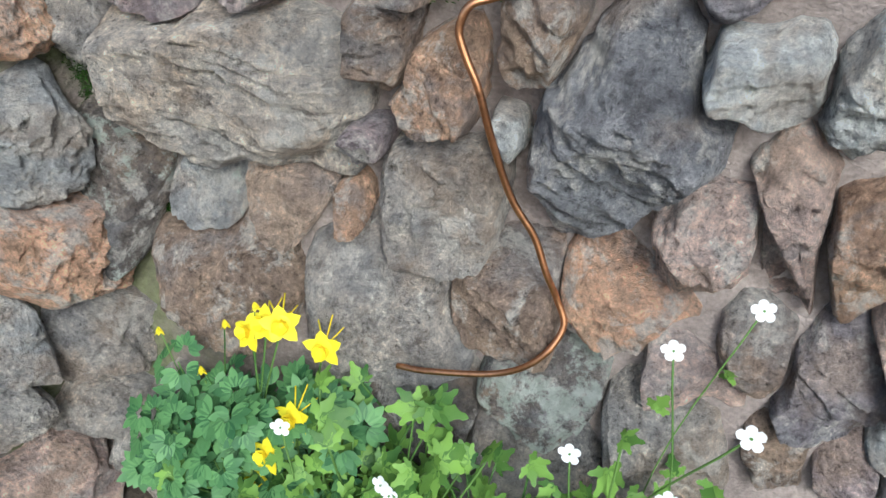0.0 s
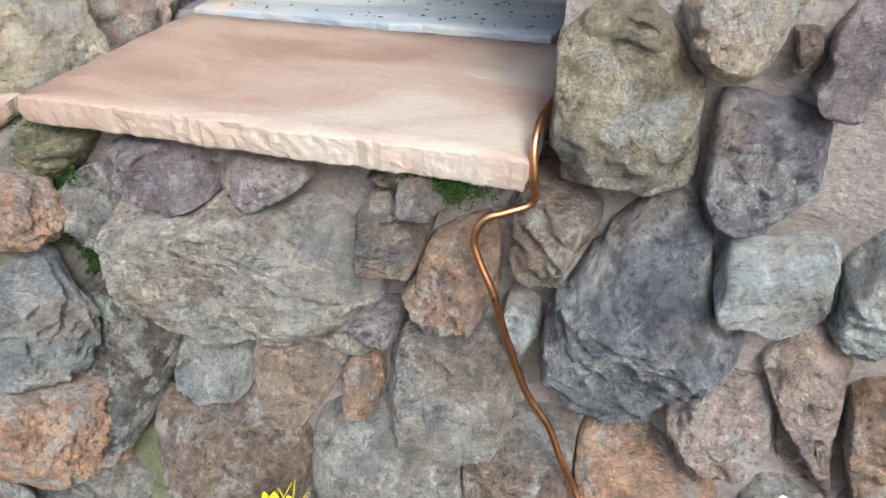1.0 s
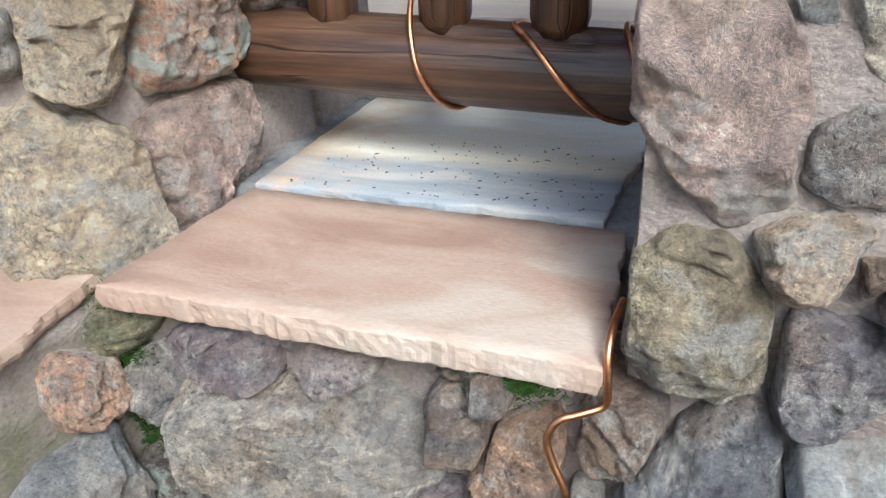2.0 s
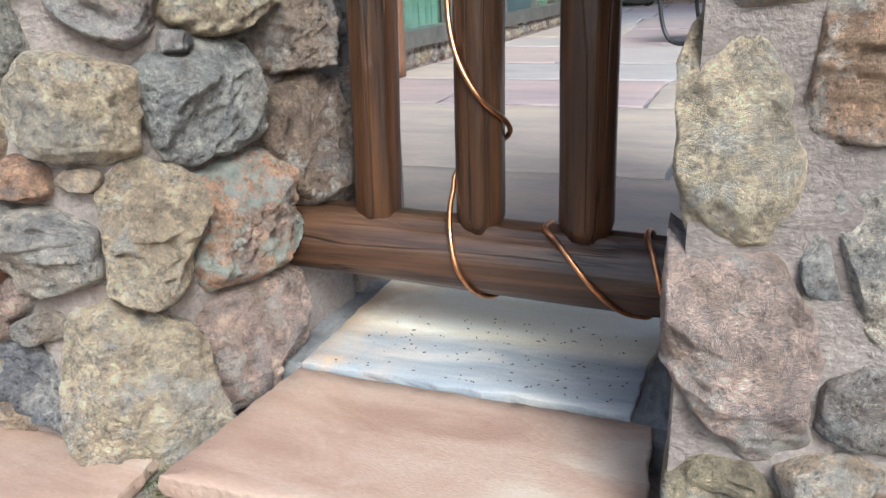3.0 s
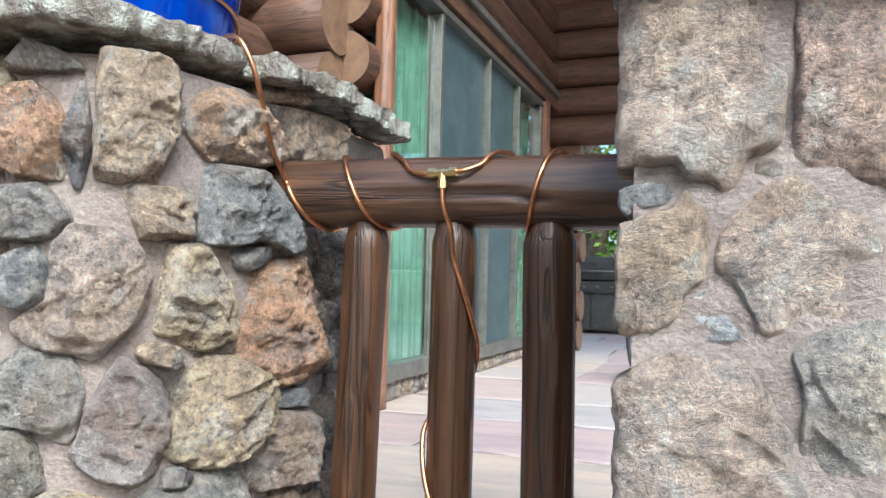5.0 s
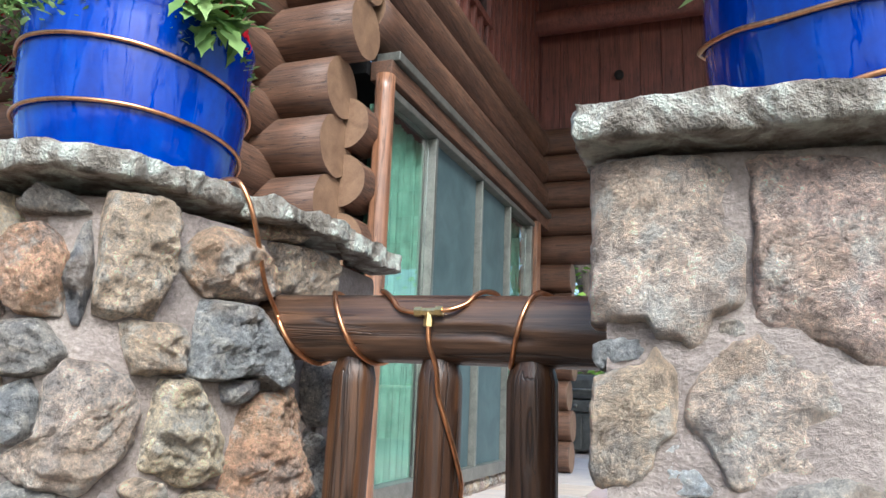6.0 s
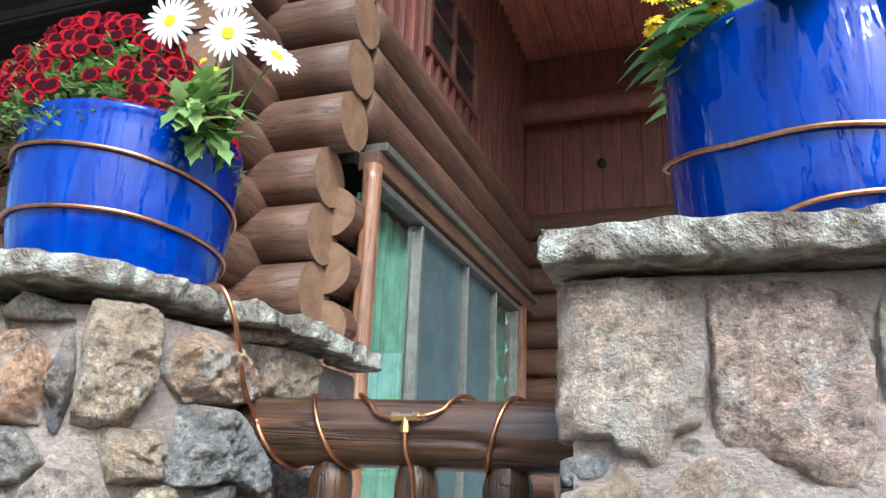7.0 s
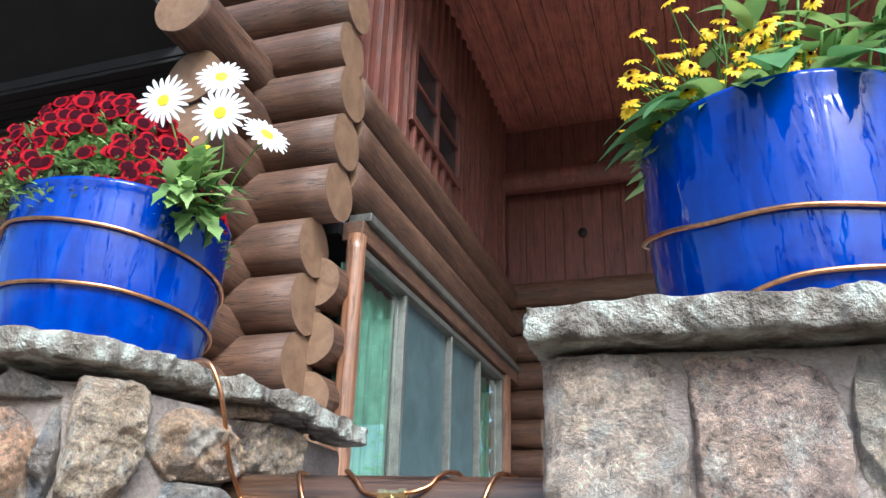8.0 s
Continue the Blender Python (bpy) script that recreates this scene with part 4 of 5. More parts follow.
copper([(-0.164, 0.690, 1.056), (-0.168, 0.650, 1.052), (-0.169, 0.626, 1.036), (-0.166, 0.618, 1.005), (-0.168, 0.622, 0.980), (-0.190, 0.612, 0.972), (-0.208, 0.605, 0.966), (-0.217, 0.600, 0.945), (-0.210, 0.596, 0.922), (-0.196, 0.592, 0.892), (-0.182, 0.592, 0.838), (-0.161, 0.592, 0.774), (-0.134, 0.592, 0.728), (-0.117, 0.585, 0.687), (-0.103, 0.585, 0.653), (-0.091, 0.575, 0.621), (-0.112, 0.552, 0.585), (-0.158, 0.545, 0.551), (-0.240, 0.538, 0.531), (-0.285, 0.540, 0.522)], "bare copper irrigation tube running down the stone wall")
R1 = 0.0575
top_keys = ([(-0.86, 0.95, 2.155), (-0.79, 0.885, 2.154), (-0.738, 0.858, 2.146), (-0.714, 0.860, 2.112), (-0.706, 0.880, 2.06), (-0.708, 0.915, 1.995)] + coil(-0.712, 18, -0.655, -90, 1.935, R1 + 0.002)
            + coil(-0.650, -120, -0.63, -250, 1.935, R1, 5) + coil(-0.634, -275, -0.555, -445, 1.935, R1, 8) + coil(-0.545, -480, -0.55, -605, 1.935, R1, 5)
            + coil(-0.548, -640, -0.50, -695, 1.935, R1 + 0.002, 4) + [(-0.475, RAIL_Y - 0.061, 1.954), (-0.462, RAIL_Y - 0.061, 1.954)])
copper(top_keys, "bare copper irrigation tube wound round the log rail")
copper([(-0.436, RAIL_Y - 0.061, 1.956), (-0.415, RAIL_Y - 0.060, 1.958)] + coil(-0.395, 35, -0.362, 110, 1.935, R1, 5) + coil(-0.35, 150, -0.335, 250, 1.935, R1, 5)
       + coil(-0.334, 275, -0.288, 450, 1.933, R1, 8) + coil(-0.27, 480, -0.22, 560, 1.933, R1, 4), "bare copper irrigation tube wound round the log rail")
tee = tagged(empty("pipe_tee", -0.449, RAIL_Y - 0.062, 1.954), "small brass tee fitting on the copper tube", "pipe fitting")
for nm, a, b, r in (("body", (-0.014, 0, 0), (0.014, 0, 0), 0.0062), ("nut", (-0.022, 0, 0), (-0.011, 0, 0), 0.0078), ("nut", (0.011, 0, 0.001), (0.022, 0, 0.001), 0.0078), ("branch", (0, 0, 0), (0, 0, -0.014), 0.0060), ("nut", (0, 0, -0.011), (0, 0, -0.022), 0.0076)):
    v, f = tube_data([a, Vector(a).lerp(Vector(b), 0.5), b], r, 6)
    data_mesh(nm, v, f, BRASS, tee, smooth=False)


def post_coil(keys, x, r):
    return [(x + r * math.sin(radians(a)), RAIL_Y - r * math.cos(radians(a)), z) for a, z in keys]


copper([(-0.449, RAIL_Y - 0.062, 1.935), (-0.447, RAIL_Y - 0.060, 1.905), (-0.438, RAIL_Y - 0.050, 1.872)]
       + post_coil([(18, 1.83), (40, 1.785), (65, 1.74), (95, 1.695), (150, 1.65), (215, 1.61), (262, 1.577), (290, 1.545), (320, 1.50), (350, 1.46), (385, 1.425), (440, 1.395), (475, 1.372), (540, 1.345), (610, 1.318), (640, 1.292)], -0.449, 0.0405)
       + [(-0.487, RAIL_Y - 0.03, 1.266), (-0.480, RAIL_Y - 0.050, 1.235)] + coil(-0.470, 5, -0.425, -90, 1.195, 0.061, 5) + coil(-0.40, -130, -0.35, -230, 1.195, 0.061, 5)
       + coil(-0.352, -285, -0.20, -445, 1.19, 0.061, 9) + coil(-0.195, -490, -0.212, -620, 1.188, 0.061, 5) + coil(-0.212, -645, -0.172, -760, 1.188, 0.062, 6)
       + [(-0.166, 0.95, 1.10), (-0.158, 0.93, 1.075), (-0.150, 0.92, 1.05)], "bare copper irrigation tube winding down the post and rail")

# ---- flower pots ----
def lathe(profile, sides=72):
    verts, faces = [], []
    for r, z in profile:
        for k in range(sides):
            th = 2 * math.pi * k / sides
            verts.append((r * math.cos(th), r * math.sin(th), z))
    for i in range(len(profile) - 1):
        for k in range(sides):
            k2 = (k + 1) % sides
            faces.append((i * sides + k, i * sides + k2, (i + 1) * sides + k2, (i + 1) * sides + k))
    return verts, faces


def flower_pot(x, y, z, r0, r1, h, label):
    pot = tagged(empty("flower_pot", x, y, z), label, "flower pot")
    prof = [(0.02, 0.002), (r0 * 0.93, 0.0), (r0, 0.012)]
    for i in range(1, 13):
        t = i / 12
        prof.append((r0 + (r1 - r0) * (t ** 0.75) + 0.010 * math.sin(t * math.pi), 0.012 + (h - 0.03) * t))
    prof += [(r1 + 0.004, h - 0.010), (r1 + 0.003, h - 0.003), (r1 - 0.006, h), (r1 - 0.018, h - 0.004), (r1 - 0.024, h - 0.02), (r1 - 0.03, h - 0.09)]
    v, f = lathe(prof)
    data_mesh("body", v, f, GLAZE, pot)
    v, f = lathe([(0.0, h - 0.04), (r1 * 0.5, h - 0.035), (r1 - 0.026, h - 0.05)])
    data_mesh("potting_soil", v, f, SOIL, pot)
    return lambda t: r0 + (r1 - r0) * (max(t, 0) ** 0.75) + 0.010 * math.sin(max(min(t, 1), 0) * math.pi)


LPX, LPY, LPZ, LPH = -1.065, 0.990, 2.142, 0.338
RPX, RPY, RPZ, RPH = 0.172, 0.985, 2.130, 0.362
left_r = flower_pot(LPX, LPY, LPZ, 0.168, 0.206, LPH, "glossy cobalt blue glazed flower pot with red petunias")
right_r = flower_pot(RPX, RPY, RPZ, 0.188, 0.216, RPH, "glossy cobalt blue glazed flower pot with golden coneflowers")


def pot_coil(cx, cy, cz, h, rad, keys):
    out = []
    for (a0, t0), (a1, t1) in zip(keys[:-1], keys[1:]):
        n = max(2, int(abs(a1 - a0) / 24))
        for i in range(n):
            a, t = radians(a0 + (a1 - a0) * i / n), t0 + (t1 - t0) * i / n
            r = rad(t) + 0.0055
            out.append((cx + r * math.cos(a), cy + r * math.sin(a), cz + t * h))
    return out


copper(pot_coil(LPX, LPY, LPZ, LPH, left_r, [(200, 0.82), (221, 0.80), (311, 0.71), (401, 0.585), (490, 0.50), (581, 0.43), (671, 0.40), (761, 0.32), (840, 0.20), (900, 0.08)]),
       "bare copper irrigation tube wound round the blue pot", 0.0038)
copper(pot_coil(RPX, RPY, RPZ, RPH, right_r, [(100, 0.75), (169, 0.62), (200, 0.53), (230, 0.46), (290, 0.43), (349, 0.50), (440, 0.45), (529, 0.10), (580, 0.12), (620, 0.20), (700, 0.24)]), "bare copper irrigation tube wound round the blue pot", 0.0038)

# dry seeds and grit on the threshold
rd = random.Random(77)
vs, fs = [], []
for i in range(170):
    x, y = rd.uniform(-0.66, -0.22), 0.91 + 0.22 * rd.random() ** 1.4
    if rd.random() > 0.35 + 0.65 * (x + 0.66) / 0.44:
        continue
    a, l = rd.uniform(0, 6.3), rd.uniform(0.0015, 0.0045)
    d, w = Vector((math.cos(a), math.sin(a), 0)) * l, Vector((-math.sin(a), math.cos(a), 0)) * 0.0009
    c, n = Vector((x, y, 1.0425)), len(vs)
    vs += [c - d, c + w, c + d, c - w, c + Vector((0, 0, 0.0016))]
    fs += [(n, n + 1, n + 4), (n + 1, n + 2, n + 4), (n + 2, n + 3, n + 4), (n + 3, n, n + 4)]
tagged(data_mesh("debris", vs, fs, SOIL), "dark dry seeds and grit scattered on the threshold slab", "debris", kind="stuff")

# a log end let into the wall
le = tagged(empty("log_stub", -1.0, 0.63, 1.27), "orange-brown log end let into the stone pillar", "log")
v, f = log_mesh((-0.02, 0.03, -0.005), (0.0, -0.035, -0.005), 0.058, 41, sides=28, length_steps=8, checks=2)
data_mesh("log_body", v, f, TRIM, le)

# ---- plants ----
class Leaves:
    """Collects small blades in one mesh."""

    def __init__(self):
        self.v, self.f = [], []

    def blade(self, base, along, normal, length, width, fold=0.25, droop=0.2, lobes=0, n=5, blunt=False):
        along, normal = along.normalized(), normal.normalized()
        side = along.cross(normal)
        if side.length < 1e-3:
            return
        side.normalize()
        normal = side.cross(along)
        i0 = len(self.v)
        for i in range(n + 1):
            t = i / n
            w = width * math.sin(math.pi * min(1, t * 0.93 + 0.07)) ** 0.8
            if blunt:
                w = width * min(1.0, 0.35 + t * 1.6) * (1.0 if t < 0.8 else math.sqrt(max(0.05, 1 - ((t - 0.8) / 0.21) ** 2)))
            if lobes:
                w *= 1 + 0.35 * math.sin(t * lobes * math.pi * 2)
            c = base + along * length * t - normal * droop * length * t * t
            lift = normal * fold * w
            self.v += [c - side * w + lift, c, c + side * w + lift]
        for i in range(n):
            a = i0 + i * 3
            self.f += [(a, a + 1, a + 4, a + 3), (a + 1, a + 2, a + 5, a + 4)]

    def palm(self, base, along, normal, size, r, fingers=5, spread=150, slim=0.22):
        """A hand-shaped leaf of several lobes."""
        along = along.normalized()
        for i in range(fingers):
            a = radians(-spread / 2 + spread * i / (fingers - 1) + r.uniform(-6, 6))
            d = Matrix.Rotation(a, 3, normal) @ along
            l = size * (1 - 0.35 * abs(2 * i / (fingers - 1) - 1))
            self.blade(base, d, normal, l, l * slim, 0.12, 0.22, 2.5, 8)

    def clover(self, base, along, normal, size, r):
        """Three round lobes, as columbine leaves have."""
        for a in (-75, 0, 75):
            d = Matrix.Rotation(radians(a), 3, normal.normalized()) @ along.normalized()
            b = base + d * size * 0.22
            for c in (-38, 0, 38):
                e = Matrix.Rotation(radians(c), 3, normal.normalized()) @ d
                self.blade(b, e, normal, size * (0.85 if c == 0 else 0.68) * r.uniform(0.9, 1.1), size * 0.21, 0.1, 0.15, 0, 4)

    def disc(self, c, normal, radius, n=8, dome=0.35):
        normal = normal.normalized()
        a = normal.orthogonal().normalized()
        b = normal.cross(a)
        i0 = len(self.v)
        self.v.append(c + normal * radius * dome)
        for k in range(n):
            th = 2 * math.pi * k / n
            self.v.append(c + (a * math.cos(th) + b * math.sin(th)) * radius)
        for k in range(n):
            self.f.append((i0, i0 + 1 + k, i0 + 1 + (k + 1) % n))

    def tube(self, pts, r, sides=5):
        v, f = tube_data(pts, r, sides)
        i0 = len(self.v)
        self.v += v
        self.f += [tuple(q + i0 for q in g) for g in f]

    def make(self, name, material, parent, label=""):
        ob = data_mesh(name, [Vector(p) - parent.location for p in self.v], self.f, material, parent)
        if label:
            ob["label"] = label
        if name in ("stalk", "foliage"):
            ob["kind"] = "stuff"
        return ob


def rand_dir(r, up=0.3):
    a = r.uniform(0, 2 * math.pi)
    return Vector((math.cos(a), math.sin(a), up + r.uniform(-0.35, 0.35))).normalized()


def star_flower(parent, c, facing, petals, length, width, mat, heart_mat, heart, name="flower", droop=0.1, spurs=0, tilt=0.25, blunt=False, dome=0.35):
    facing = Vector(facing).normalized()
    a = facing.orthogonal().normalized()
    L = Leaves()
    for k in range(petals):
        d = Matrix.Rotation(2 * math.pi * k / petals + 0.3, 3, facing) @ a
        L.blade(Vector(c), d + facing * tilt, facing, length * (0.92 + 0.16 * ((k * 37) % 10) / 10), width, 0.12, droop, 0, 6 if blunt else 4, blunt)
    for k in range(spurs):
        d = (Matrix.Rotation(2 * math.pi * k / spurs, 3, facing) @ a) * 0.45 - facing * 0.7 + Vector((0, 0, 0.45))
        L.tube([Vector(c), Vector(c) + d * length * 0.8, Vector(c) + d * length * 1.5], 0.0010, 4)
    fl = L.make(name, mat, parent)
    H = Leaves()
    H.disc(Vector(c) + facing * 0.003, facing, heart, 11, dome)
    h = data_mesh("flower_heart", [Vector(p) - parent.location for p in H.v], H.f, heart_mat, fl)
    return fl


def stem_line(a, b, bow=0.03, seed=1):
    a, b = Vector(a), Vector(b)
    r = random.Random(seed)
    k = a.lerp(b, 0.55) + Vector((r.uniform(-bow, bow), r.uniform(-bow, bow), bow * 0.5))
    return smooth_path([a, k, b], 5)


def columbine(x, y, top, reach, seed, flowers=(), count=26, buds=()):
    """Yellow columbine: round blue-green leaflets on thin stems, spurred flowers above."""
    r = random.Random(seed)
    plant = tagged(empty("columbine", x, y, GROUND_Z), "blue-green columbine plant with spurred yellow flowers in the bed", "plant", group="flowers at the foot of the wall")
    S, L = Leaves(), Leaves()
    root = Vector((x, y, GROUND_Z))
    for i in range(count):
        a, q = r.uniform(0, 2 * math.pi), r.uniform(0.1, 1) ** 0.6
        tip = Vector((x + reach * q * math.cos(a), y + reach * 0.55 * q * math.sin(a), GROUND_Z + (top - GROUND_Z) * r.uniform(0.45, 1.0) * (1 - 0.25 * q)))
        S.tube(stem_line(root, tip, 0.03, i), 0.0013, 4)
        d = (tip - root)
        d.z = 0
        for k in range(3):
            off = rand_dir(r, 0.1)
            p = tip + off * 0.02
            up = Vector((r.uniform(-0.8, 0.8), -0.7 + r.uniform(-0.6, 0.5), 1))
            L.clover(p, off - up * off.dot(up) / up.length_squared, up, r.uniform(0.024, 0.036), r)
    for i, (fx, fy, fz) in enumerate(flowers):
        S.tube(stem_line(root, (fx, fy, fz), 0.03, i + 50), 0.0014, 4)
    for i, (fx, fy, fz) in enumerate(buds):
        S.tube(stem_line(root, (fx, fy, fz), 0.03, i + 80), 0.0010, 4)
        star_flower(plant, (fx, fy, fz), (0.5, -0.6, -0.4), 5, 0.013, 0.0032, PETAL_Y, STEM, 0.002, name="bud", tilt=2.2)
    S.make("stalk", STEM, plant)
    L.make("foliage", LEAF_BLUE, plant)
    for i, (fx, fy, fz) in enumerate(flowers):
        fd = Vector((r.uniform(-0.5, 0.5), -1, r.uniform(0.2, 0.9)))
        star_flower(plant, (fx, fy, fz), fd, 5, 0.026, 0.009, PETAL_Y, PETAL_Y, 0.012, spurs=5)
        star_flower(plant, Vector((fx, fy, fz)) + fd.normalized() * 0.004, fd, 5, 0.016, 0.008, PETAL_Y, PETAL_O, 0.004, droop=-0.3, tilt=0.9, blunt=True)
    return plant


def geranium(x, y, top, reach, seed, flowers=(), count=22, mat=None, lean=(0, 0)):
    """White cranesbill: hand-shaped leaves on long stalks, five-petalled flowers."""
    r = random.Random(seed)
    plant = tagged(empty("wild_geranium", x, y, GROUND_Z), "wild geranium with hand-shaped leaves and small white flowers", "plant", group="flowers at the foot of the wall")
    S, L = Leaves(), Leaves()
    root = Vector((x, y, GROUND_Z))
    for i in range(int(count * 1.5)):
        a, q = r.uniform(0, 2 * math.pi), r.uniform(0.05, 1) ** 0.6
        tip = Vector((x + lean[0] * q + reach * q * math.cos(a), y + lean[1] * q + reach * 0.5 * q * math.sin(a), GROUND_Z + (top - GROUND_Z) * r.uniform(0.45, 1.0) * (1 - 0.3 * q)))
        S.tube(stem_line(root, tip, 0.05, i), 0.0015, 4)
        up = Vector((r.uniform(-1, 1), -0.6 + r.uniform(-0.7, 0.5), 1))
        d = rand_dir(r, 0)
        L.palm(tip, d - up * d.dot(up) / up.length_squared, up, r.uniform(0.022, 0.042), r, 5, 200, 0.22)
    for i, (fx, fy, fz) in enumerate(flowers):
        S.tube(stem_line(root, (fx, fy, fz), 0.05, i + 70), 0.0012, 4)
        for k in range(2):
            p = root.lerp(Vector((fx, fy, fz)), 0.6 + 0.25 * k)
            L.palm(p, rand_dir(r, 0), Vector((0, -0.5, 1)), 0.028, r, 3, 120, 0.24)
    S.make("stalk", STEM, plant)
    L.make("foliage", mat or LEAF, plant)
    for fx, fy, fz in flowers:
        star_flower(plant, (fx, fy, fz), (r.uniform(-0.4, 0.3), -1, r.uniform(0.3, 0.9)), 5, 0.0122, 0.0046, PETAL_W, STEM, 0.0014, blunt=True)
    return plant


columbine(-0.49, 0.44, 0.575, 0.14, 1, [(-0.425, 0.49, 0.600), (-0.400, 0.485, 0.612), (-0.452, 0.49, 0.575), (-0.362, 0.505, 0.565), (-0.405, 0.41, 0.455), (-0.445, 0.415, 0.365)], 30, [(-0.590, 0.48, 0.548), (-0.435, 0.49, 0.632), (-0.488, 0.49, 0.585), (-0.52, 0.46, 0.52)])
columbine(-0.54, 0.41, 0.53, 0.10, 2, [], 14)
columbine(-0.40, 0.46, 0.58, 0.10, 5, [(-0.385, 0.45, 0.49)], 16)
geranium(-0.42, 0.38, 0.46, 0.15, 3, [(-0.375, 0.41, 0.525), (-0.25, 0.405, 0.478), (-0.238, 0.40, 0.470)], 30)
geranium(-0.27, 0.46, 0.62, 0.15, 4, [], 34)
geranium(-0.13, 0.44, 0.58, 0.16, 6, [(-0.05, 0.45, 0.575)], 34)
geranium(-0.30, 0.36, 0.50, 0.16, 7, [], 30)
geranium(-0.50, 0.36, 0.44, 0.12, 8, [], 26)
geranium(0.0, 0.44, 0.66, 0.12, 9, [(0.026, 0.525, 0.68), (0.10, 0.575, 0.71), (0.098, 0.42, 0.71)], 22)
geranium(0.08, 0.40, 0.60, 0.14, 10, [(0.05, 0.41, 0.60)], 20)
geranium(-0.06, 0.34, 0.44, 0.16, 13, [], 26)


def moss_tuft(x, y, z, size, seed, tall=None):
    r = random.Random(seed)
    L = Leaves()
    for _ in range(700):
        d = rand_dir(r, 0.5)
        p = Vector((x + r.gauss(0, size), y + r.uniform(-0.006, 0.006), z + r.gauss(0, tall or size * 0.4)))
        L.blade(p, d + Vector((0, -0.6, 0)), Vector((0, -0.5, 1)), r.uniform(0.004, 0.008), 0.0008, 0, 0.3, 0, 2)
    me = data_mesh("moss", L.v, L.f, MOSS)
    return tagged(me, "tuft of bright green moss in a wall crevice", "moss", kind="stuff")


moss_tuft(-0.255, 0.635, 0.978, 0.022, 1)
moss_tuft(-0.758, 0.652, 0.80, 0.010, 2, 0.05)
moss_tuft(-0.752, 0.650, 0.68, 0.012, 3, 0.04)
for k, (mx, mz, mw, mh) in enumerate(((-0.748, 0.93, 0.018, 0.035), (-0.735, 0.87, 0.014, 0.04), (-0.700, 0.765, 0.016, 0.022), (-0.660, 0.745, 0.012, 0.015), (-0.665, 0.60, 0.016, 0.02), (-0.640, 0.61, 0.02, 0.012))):
    moss_tuft(mx, 0.640, mz, mw, 31 + k, mh)
geranium(-0.20, 0.40, 0.50, 0.15, 15, [], 26)
geranium(0.06, 0.36, 0.56, 0.13, 16, [], 22)
geranium(-0.36, 0.48, 0.56, 0.10, 17, [], 16)

# petunias and daisies in one pot
r = random.Random(21)
pet = tagged(empty("petunia", LPX, LPY, LPZ + LPH - 0.045), "mound of small red petunias with dark hearts in the blue pot", "plant")
G = Leaves()
for _ in range(4600):
    a, q = r.uniform(0, 2 * math.pi), math.sqrt(r.random())
    p = Vector((LPX - 0.095 + 0.30 * q * math.cos(a), LPY + 0.225 * q * math.sin(a), LPZ + LPH - 0.03 + 0.275 * (1 - q ** 2.6) * r.uniform(0.55, 1) - 0.05 * max(0, q - 0.85) / 0.15 * r.random()))
    if p.x > -0.88 and p.z > LPZ + LPH + 0.10:
        continue
    G.blade(p, rand_dir(r, 0.5), Vector((r.uniform(-1, 1), r.uniform(-1, 1), 1)), r.uniform(0.014, 0.03), r.uniform(0.0025, 0.005), 0.1, 0.2, 0, 3)
G.make("foliage", LEAF_PALE, pet)
for i in range(540):
    a, q = r.uniform(0, 2 * math.pi), math.sqrt(r.random())
    x, y = LPX - 0.10 + 0.30 * q * math.cos(a), LPY + 0.222 * q * math.sin(a)
    z = LPZ + LPH - 0.015 + 0.295 * (1 - q ** 2.6) * r.uniform(0.82, 1.03)
    if x > -0.85 and z > LPZ + LPH + 0.10:
        continue
    out = Vector((math.cos(a) * q * 0.6 + 0.25 + r.uniform(-0.35, 0.35), math.sin(a) * q * 0.5 - 0.75 + r.uniform(-0.3, 0.3), 0.25))
    fl = star_flower(pet, (x, y, z), out, 5, 0.0178 * r.uniform(0.8, 1.1), 0.0115, PETAL_R, PETAL_K, 0.0122, droop=0.12, tilt=0.16, blunt=True, dome=0.12)
daisy = tagged(empty("daisy", -0.90, 0.93, LPZ + LPH - 0.04), "white daisies with yellow centres and broad leaves in the blue pot", "plant")
DY = 0.93
heads = [((-0.982, DY, 2.722), (0.05, -1, -0.05), 0.062), ((-0.868, DY + 0.02, 2.775), (0.30, -0.9, 0.25), 0.052), ((-0.842, DY, 2.672), (0.15, -1, -0.05), 0.058), ((-0.726, DY - 0.01, 2.600), (0.75, -0.5, 0.45), 0.048)]
S, L = Leaves(), Leaves()
for i, (c, fdir, ln) in enumerate(heads):
    S.tube(stem_line((-0.90 + 0.02 * i, 0.95, LPZ + LPH - 0.05), Vector(c) - Vector(fdir).normalized() * 0.004, 0.015, i), 0.002, 5)
for i in range(90):
    b = Vector((r.uniform(-0.90, -0.845), r.uniform(0.86, 1.0), LPZ + LPH + r.uniform(-0.04, 0.06)))
    d = Vector((r.uniform(-0.2, 1.0), r.uniform(-0.9, 0.1), r.uniform(-0.6, 1.0)))
    L.blade(b, d, Vector((0.2, -0.5, 1)), r.uniform(0.05, 0.10), r.uniform(0.010, 0.018), 0.2, 0.35, 3, 8)
S.make("stalk", STEM, daisy)
L.make("foliage", LEAF_PALE, daisy)
for c, fdir, ln in heads:
    star_flower(daisy, c, fdir, 21, ln, 0.0047, PETAL_W, PETAL_Y, 0.0135, droop=0.14, tilt=0.12, blunt=True)
for i in range(7):
    c = (-0.885 + r.uniform(-0.02, 0.025), 0.935, 2.612 + r.uniform(-0.03, 0.03))
    star_flower(daisy, c, (r.uniform(-0.5, 0.5), -1, 0.5), 6, 0.009, 0.003, PETAL_Y, PETAL_O, 0.003)

